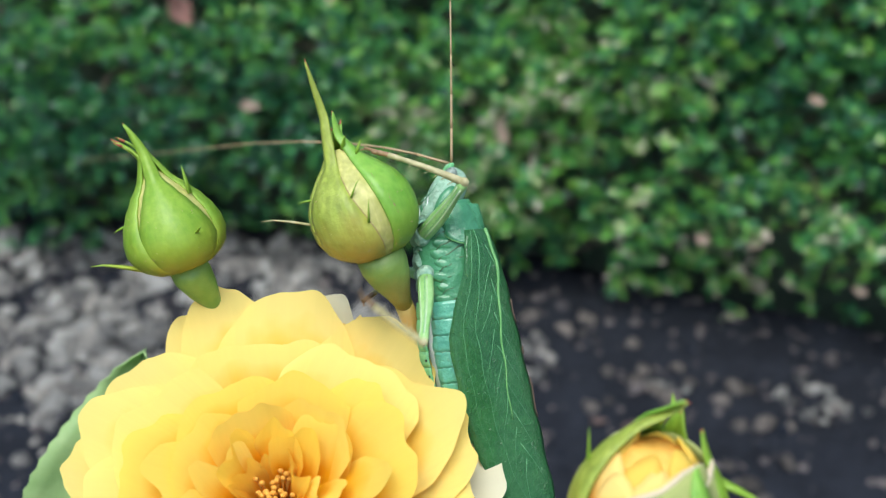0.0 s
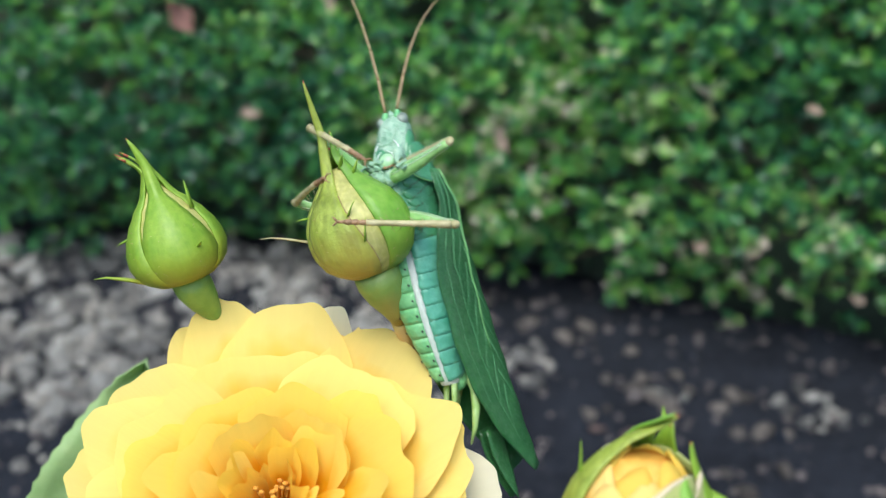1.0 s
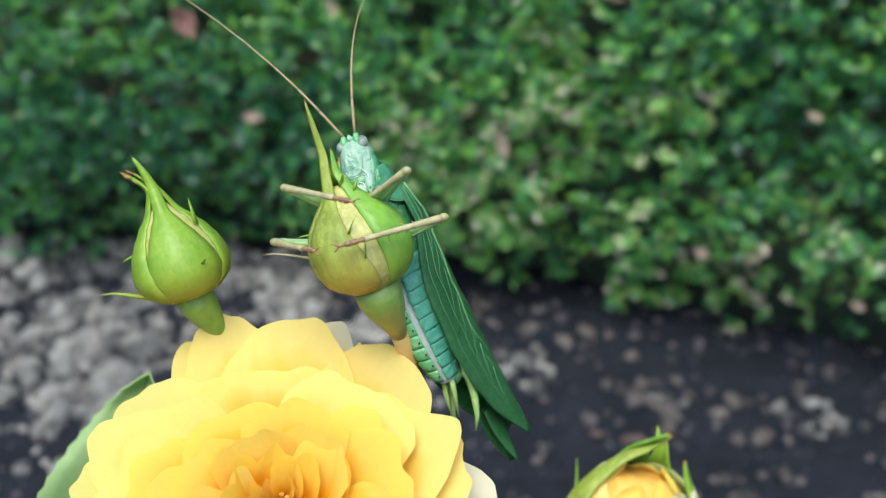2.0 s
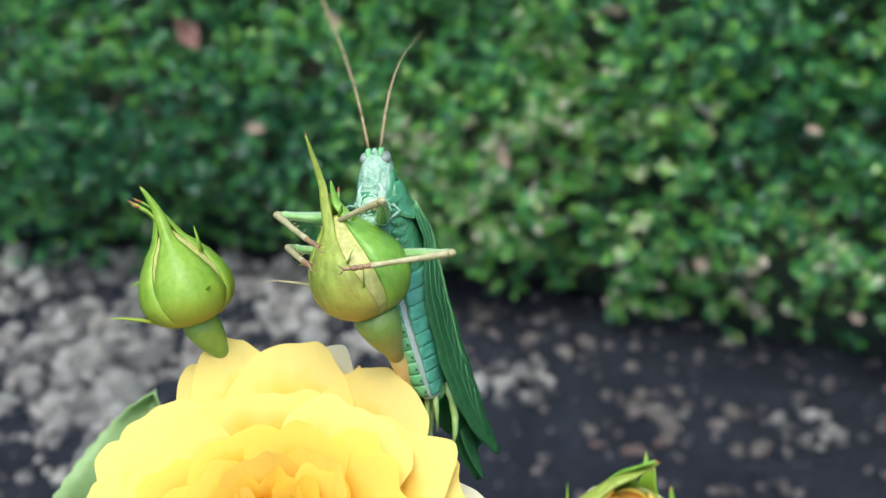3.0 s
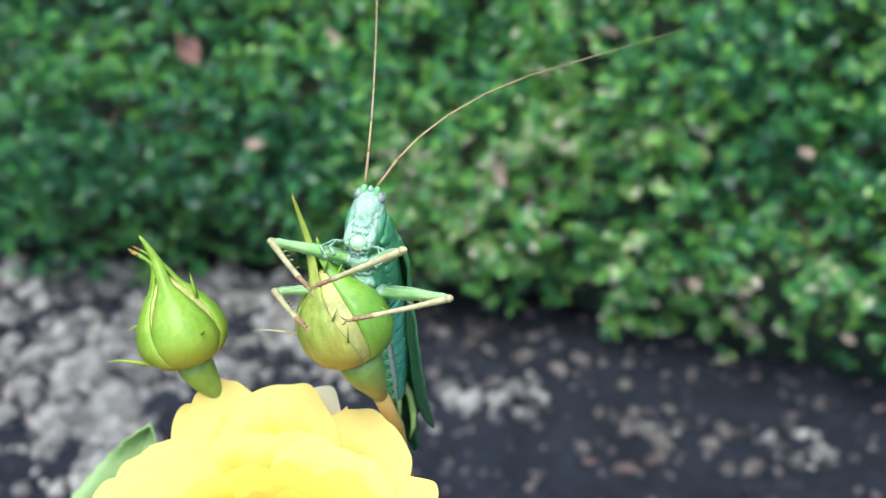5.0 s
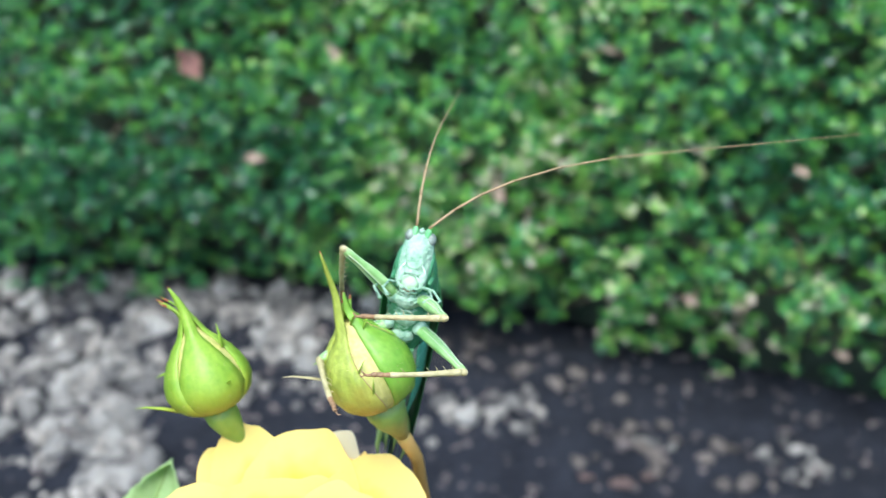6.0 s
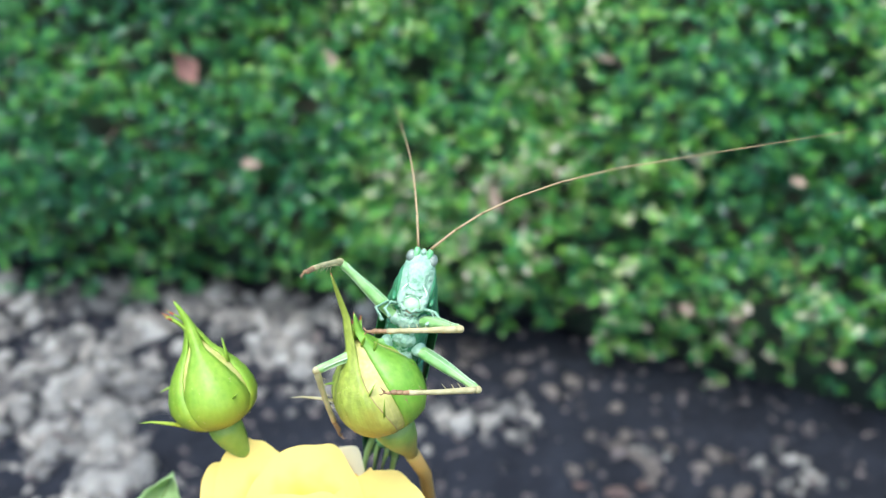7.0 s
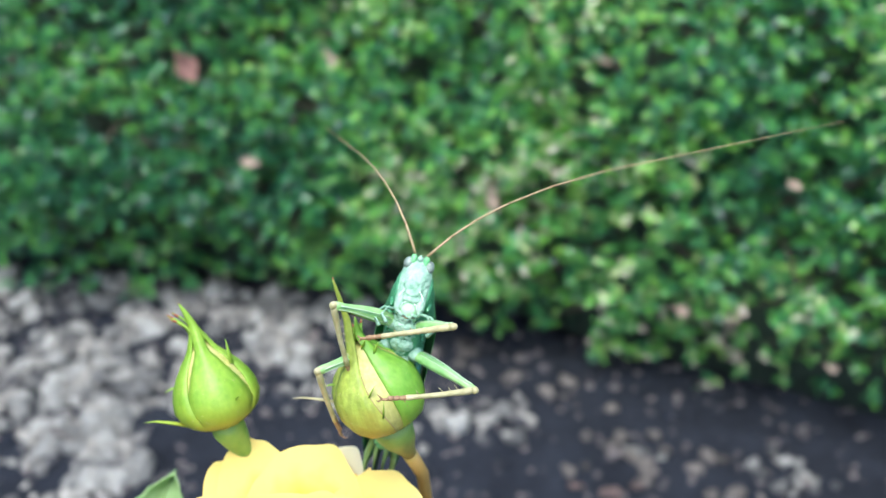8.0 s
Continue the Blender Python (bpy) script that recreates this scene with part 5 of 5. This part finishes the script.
LEFT_FORE_LATER = (  # seconds; knee, foot
    (3.7, 2.8, -10.1, 11, -7, 0.9, 6), (3.8, 5.7, -9.1, 11, -4.8, 1.7, 7.5), (3.9, 7.2, -8.7, 12.3, -3.8, 1.6, 8.8),
    (4, 8.4, -8.4, 13.7, 6.6, -23.8, 14), (4.1, 4.2, -11.7, 9, -5.3, -2.3, 1.3), (4.2, 7.3, -11.7, 9.1, -5.6, -6.2, 2.6),
    (4.5, 6.8, -13.2, 9.7, -6.5, -9.4, 2.7), (4.7, 7.1, -13.9, 10.15, -6, -9.5, 2.95), (5.8, 11.1, -14, 9.2, -3.7, -9.2, 8.9),
    (6, 11.5, -14, 8.9, -2.6, -7.6, 8.3), (6.5, 12.4, -12.9, 7.8, -2, -7.1, 8), (7, 12.4, -13, 9.7, -2.2, -7.9, 8.4),
    (7.5, 11.3, -12.7, 10.8, -3.3, -8.4, 7.7), (8, 11.5, -13.4, 10.7, -3.1, -8.9, 7.9),
)
RIGHT_FORE = (  # seconds; knee, foot
    (0, 3.1, 17.7, 3.9, -0.2, 2.7, 5.3), (0.5, 2.2, 17, 5.4, -0.4, 1.8, 6.9), (0.9, -5.1, 9.5, 13.1, 0.3, -4.4, 8.8),
    (1.1, -6.6, -4.5, 9.6, 0.7, -17.9, 6.9), (1.5, -10, -2.5, 9.2, 3.4, -9.8, 6.7), (1.7, -10.5, -3.1, 7, 0.1, -14.4, 5.5),
    (2.8, -11.8, -2.2, 6.5, -5.1, -15.4, 1.9), (3, -12.9, 1.2, 7.6, -6.1, -11.8, 2.7), (3.5, -12, -1, 5, -5.8, -15, 2.9),
    (4.5, -12.3, -5.3, 8.8, -4.9, -17.6, 2.9),
)
RIGHT_FORE_LATER = (  # seconds; knee, foot
    (4.7, -11.9, -7.4, 9.15, -4.6, -19.7, 3.15), (5.8, -9.3, -3.7, 17, -5.5, -15.8, 8.1), (6, -4.5, -9.9, 18.7, -6, 3.2, 10.5),
    (6.5, -4.8, -9.3, 19.2, -4.7, -23.3, 12.6), (6.8, -5.1, -9, 19.5, -6.6, -23.9, 15.5), (7, -7, -7.1, 19.3, -10.6, -22, 17.4),
    (7.2, -6.8, -11.2, 15.3, -10.9, 2.4, 9.1), (7.4, -6.6, -12.3, 13.9, -5.2, -1.6, 2.8), (7.5, -7.8, -11.6, 13.6, -5.8, -1.8, 1.8),
    (8, -7.3, -11.2, 13.1, -4.9, -2.6, 0.5),
)
LEFT_MID = (  # seconds; knee, foot
    (0, 8.1, -5, -18.3, -1.3, 6, -12.9), (0.1, 10.9, -8.2, -11.6, -0.3, 1.2, -6.4), (0.2, 11.4, -7.3, -3.9, 0.6, -18.1, -1.4),
    (0.5, 12.2, -8.7, -6.1, -1.7, -10.2, 0.7), (1, 12.6, -8.3, -0.7, -2.8, -9.9, -0.5), (1.5, 11.3, -5.5, 4.1, -3.2, -9.6, -1.2),
    (2.8, 12.8, -5.7, 1.9, -2.4, -9.4, -1), (3, 13, -6, 2.1, -2.2, -9.4, -0.4), (3.5, 11.9, -5.8, 5, -0.7, -13.3, -0),
    (4, 12.5, -6, 3.8, -0, -14.6, 0.5), (4.5, 14, -7, 3.4, -0.9, -8.5, -0.5),
)
LEFT_MID_LATER = (  # seconds; knee, foot
    (4.7, 14.5, -6.8, 3.65, -0.3, -8.4, -0.65), (5.8, 14, -7.6, 0.7, 1.5, -16.7, 0), (6, 14.2, -7.7, 0.5, -0.3, -13.1, -0.4),
    (6.5, 15, -5.8, 0.6, 0.2, -9.9, -0.9), (7, 14.9, -5.4, 0.3, 1.4, -13, -0.5), (7.5, 14.6, -4.7, 1.2, 0.8, -11.6, -0.6),
    (8, 14.8, -5.6, 0.7, 1, -12.4, -1.2),
)
RIGHT_MID = (  # seconds; knee, foot
    (0, 4.3, 21.7, -9.6, -1.3, 7.9, -13.8), (0.5, 3.4, 20.7, -8.1, -0.7, 7.3, -14.7), (0.7, 1.7, 19.4, -6, -1.7, 5.1, -10.9),
    (0.9, -8, 4.9, -0.8, -5, -9.5, 4.1), (1, -10, 4.6, 2.6, -5, -9.8, 5.4), (1.5, -13.3, 7.1, -1.1, -5.8, -5.1, 4.9),
    (1.7, -14, 6.8, -0.9, -6.7, -6.8, -1.9), (2.8, -11.8, 0.8, 0.9, -6.8, -13.6, -1.5), (3, -11.1, 0.7, 2.6, -6.9, -14, 0.1),
    (3.5, -11.3, 0.3, 2.1, -6.6, -14.1, -1.4), (4.5, -11.4, -2.5, 3.4, -6.5, -16.9, 0.3),
)
RIGHT_MID_LATER = (  # seconds; knee, foot
    (4.7, -10.9, -5, 3.65, -5.8, -19.2, 0.35), (5.8, -9.9, -3, 2.6, -4, -14.4, -6), (6, -8.6, -0.6, 1, -5.1, -14.1, -5.7),
    (6.5, -9.8, -5.6, 2.4, -6.9, 4.3, -9.1), (7, -10, -4.9, 2, -7.1, 5, -9.6), (7.5, -10, -7.8, 2.6, -6.6, 2.1, -8.9),
    (8, -9.9, -5.9, 2.3, -6.8, 3.9, -9.3),
)
LEFT_FEELER = (  # seconds; lean at its root and at its end, and how far it points away
    (0, 0, -1, 0.2), (0.5, 3, 3, 0.4), (1, 10, 18, 2.5), (1.5, -8, -3, 2), (2.8, 0, 2, 2.5), (3, 7, 9, 3), (3.2, 15, 22, 2.5),
    (3.5, 0, 2, 3), (3.8, 2, 4, 3), (4, 22, 30, 3), (4.2, 28, 48, 2), (4.5, 30, 64, 1), (5.8, 45, 68, 0.2), (6, 52, 82, 0.2),
    (6.5, 52, 80, 0.2), (7, 50, 78, 0.2), (7.5, 45, 73, 0.2), (8, 48, 75, 0.2),
)
RIGHT_FEELER = (  # seconds; lean at its root and at its end, and how far it points away
    (0, -74, -91, 0.7), (0.2, -55, -75, 0.4), (0.4, -18, -28, 0.2), (0.5, -4, -12, 0.2), (1, -12, -26, 1.3), (1.2, -30, -50, 1),
    (1.35, -60, -85, 0.8), (1.5, -34, -43, 1), (2.8, -58, -68, 0.8), (3, -12, -27, 0.7), (3.2, 0, 0, 0.2), (3.35, -30, -50, 0.2),
    (3.5, -80, -100, 1), (3.8, -102, -130, 0.8), (4, -72, -92, 0.8), (4.2, -12, -15, 0.2), (4.5, 8, -8, 0.2), (5.8, 0, 3, 2),
    (6, 6, 16, 2.8), (6.2, -6, -16, 2.8), (6.5, -22, -85, 7), (6.8, 0, -6, 3.2), (7, -4, -16, 3), (7.5, -20, -31, 2.2), (8, -20, -46, 2.5),
)
HEAD_TURN = (  # seconds; how far the head rolls, nods and leans
    (0, 5, -38, 0), (0.6, 10, -36, 0), (0.9, 24, -38, 0), (1.5, 28, -45, 0), (2.8, 22, -42, 5), (3, 18, -40, 6), (3.2, 10, -30, 4),
    (3.5, -8, -22, 0), (3.8, 5, -25, 6), (4.5, 12, -28, 15), (5.8, 5, -30, 4), (8, 0, -30, 1),
)

# ---- what moves ----
def follow(table, t):
    """A smooth value at t from rows of seconds and numbers."""
    a = np.array(table, float)
    ts, vs = a[:, 0], a[:, 1:]
    if t <= ts[0]:
        return vs[0]
    if t >= ts[-1]:
        return vs[-1]
    i = int(np.searchsorted(ts, t, side="right")) - 1
    k = (t - ts[i]) / (ts[i + 1] - ts[i])
    k = 0.5 * k + 0.5 * k * k * (3 - 2 * k)
    return vs[i] * (1 - k) + vs[i + 1] * k


def along(origin, way, ref):
    """A pose with local y along way and local z near ref; millimetres."""
    y = way.normalized()
    z = ref - y * ref.dot(y)
    if z.length < 1e-3:
        z = Vector((0.3, 0.2, 0.9)) - y * y.dot(Vector((0.3, 0.2, 0.9)))
    z.normalize()
    m = Matrix((y.cross(z), y, z)).transposed().to_4x4()
    m.translation = origin * MM
    return m


def bend(hip, hint, foot, a, b):
    """The knee of a leg of two lengths, nearest to a hinted place, and the foot that it reaches."""
    d = foot - hip
    n = min(max(d.length, abs(a - b) + 0.5), a + b - 0.3)
    d.normalize()
    foot = hip + d * n
    k = (a * a - b * b + n * n) / (2 * n)
    r = math.sqrt(max(0.0, a * a - k * k))
    off = hint - hip
    off = off - d * off.dot(d)
    if off.length < 1e-4:
        off = Vector((0, 0, 1)) - d * d.z
    return hip + d * k + off.normalized() * r, foot


def body_pose(t):
    y = Vector(follow(BODY_AHEAD, t)).normalized()
    z = -Vector(follow(BODY_BELLY, t))
    z = (z - y * z.dot(y)).normalized()
    m = Matrix((y.cross(z), y, z)).transposed().to_4x4()
    m.translation = (Vector(follow(HEAD_TRACK, t)) - m.to_3x3() @ HEAD_AT) * MM
    return m


def motions():
    times = [i / 10 for i in range(81)]
    body = {t: body_pose(t) for t in times}
    walk(cricket, [(t, PLANT @ body[t]) for t in times])
    walk(bud_b, [(t, PLANT @ pose(x * MM, 0, z * MM, nod) @ PLANT.inverted() @ M2) for t, x, z, nod in BUD_SWAY])
    tables = {"LEFT_FORE": LEFT_FORE + LEFT_FORE_LATER, "RIGHT_FORE": RIGHT_FORE + RIGHT_FORE_LATER, "LEFT_MID": LEFT_MID + LEFT_MID_LATER, "RIGHT_MID": RIGHT_MID + RIGHT_MID_LATER}
    for name, table in tables.items():
        hip = Vector(HIPS[name])
        upper, lower = [], []
        for t in times:
            inv = body[t].inverted()
            row = follow(table, t) * MM
            hint, foot = (inv @ Vector(row[:3])) / MM, (inv @ Vector(row[3:])) / MM
            knee, foot = bend(hip, hint, foot, FEMUR, SHIN)
            ref = (knee - (hip + foot) / 2)
            upper.append((t, along(hip, knee - hip, ref)))
            lower.append((t, along(knee, foot - knee, ref)))
        walk(LEGS[name][0], upper)
        walk(LEGS[name][1], lower)
    heads = {}
    for t in times:
        roll, nod, tilt = follow(HEAD_TURN, t)
        turn = body[t].to_3x3().to_4x4()
        heads[t] = Matrix.Translation(HEAD_AT * MM) @ turn.inverted() @ pose(0, 0, 0, 0, tilt, 0) @ turn @ pose(0, 0, 0, nod, roll, 0)
    walk(HEAD, [(t, heads[t]) for t in times])
    for pieces, socket, table in zip(FEELERS, SOCKETS, (LEFT_FEELER, RIGHT_FEELER)):
        rows = [[] for _ in pieces]
        for t in times:
            turn = body[t].to_3x3().inverted()
            a, b, back = follow(table, t)
            place = (heads[t] @ (socket * MM)) / MM
            for k, (length, share) in enumerate(FEELER):
                c = radians(a + (b - a) * share)
                way = (turn @ Vector((math.sin(c), back * share, math.cos(c)))).normalized()
                rows[k].append((t, along(place, way, turn @ Vector((0, -1, 0)))))
                place = place + way * length
        for piece, r in zip(pieces, rows):
            walk(piece, r)


motions()
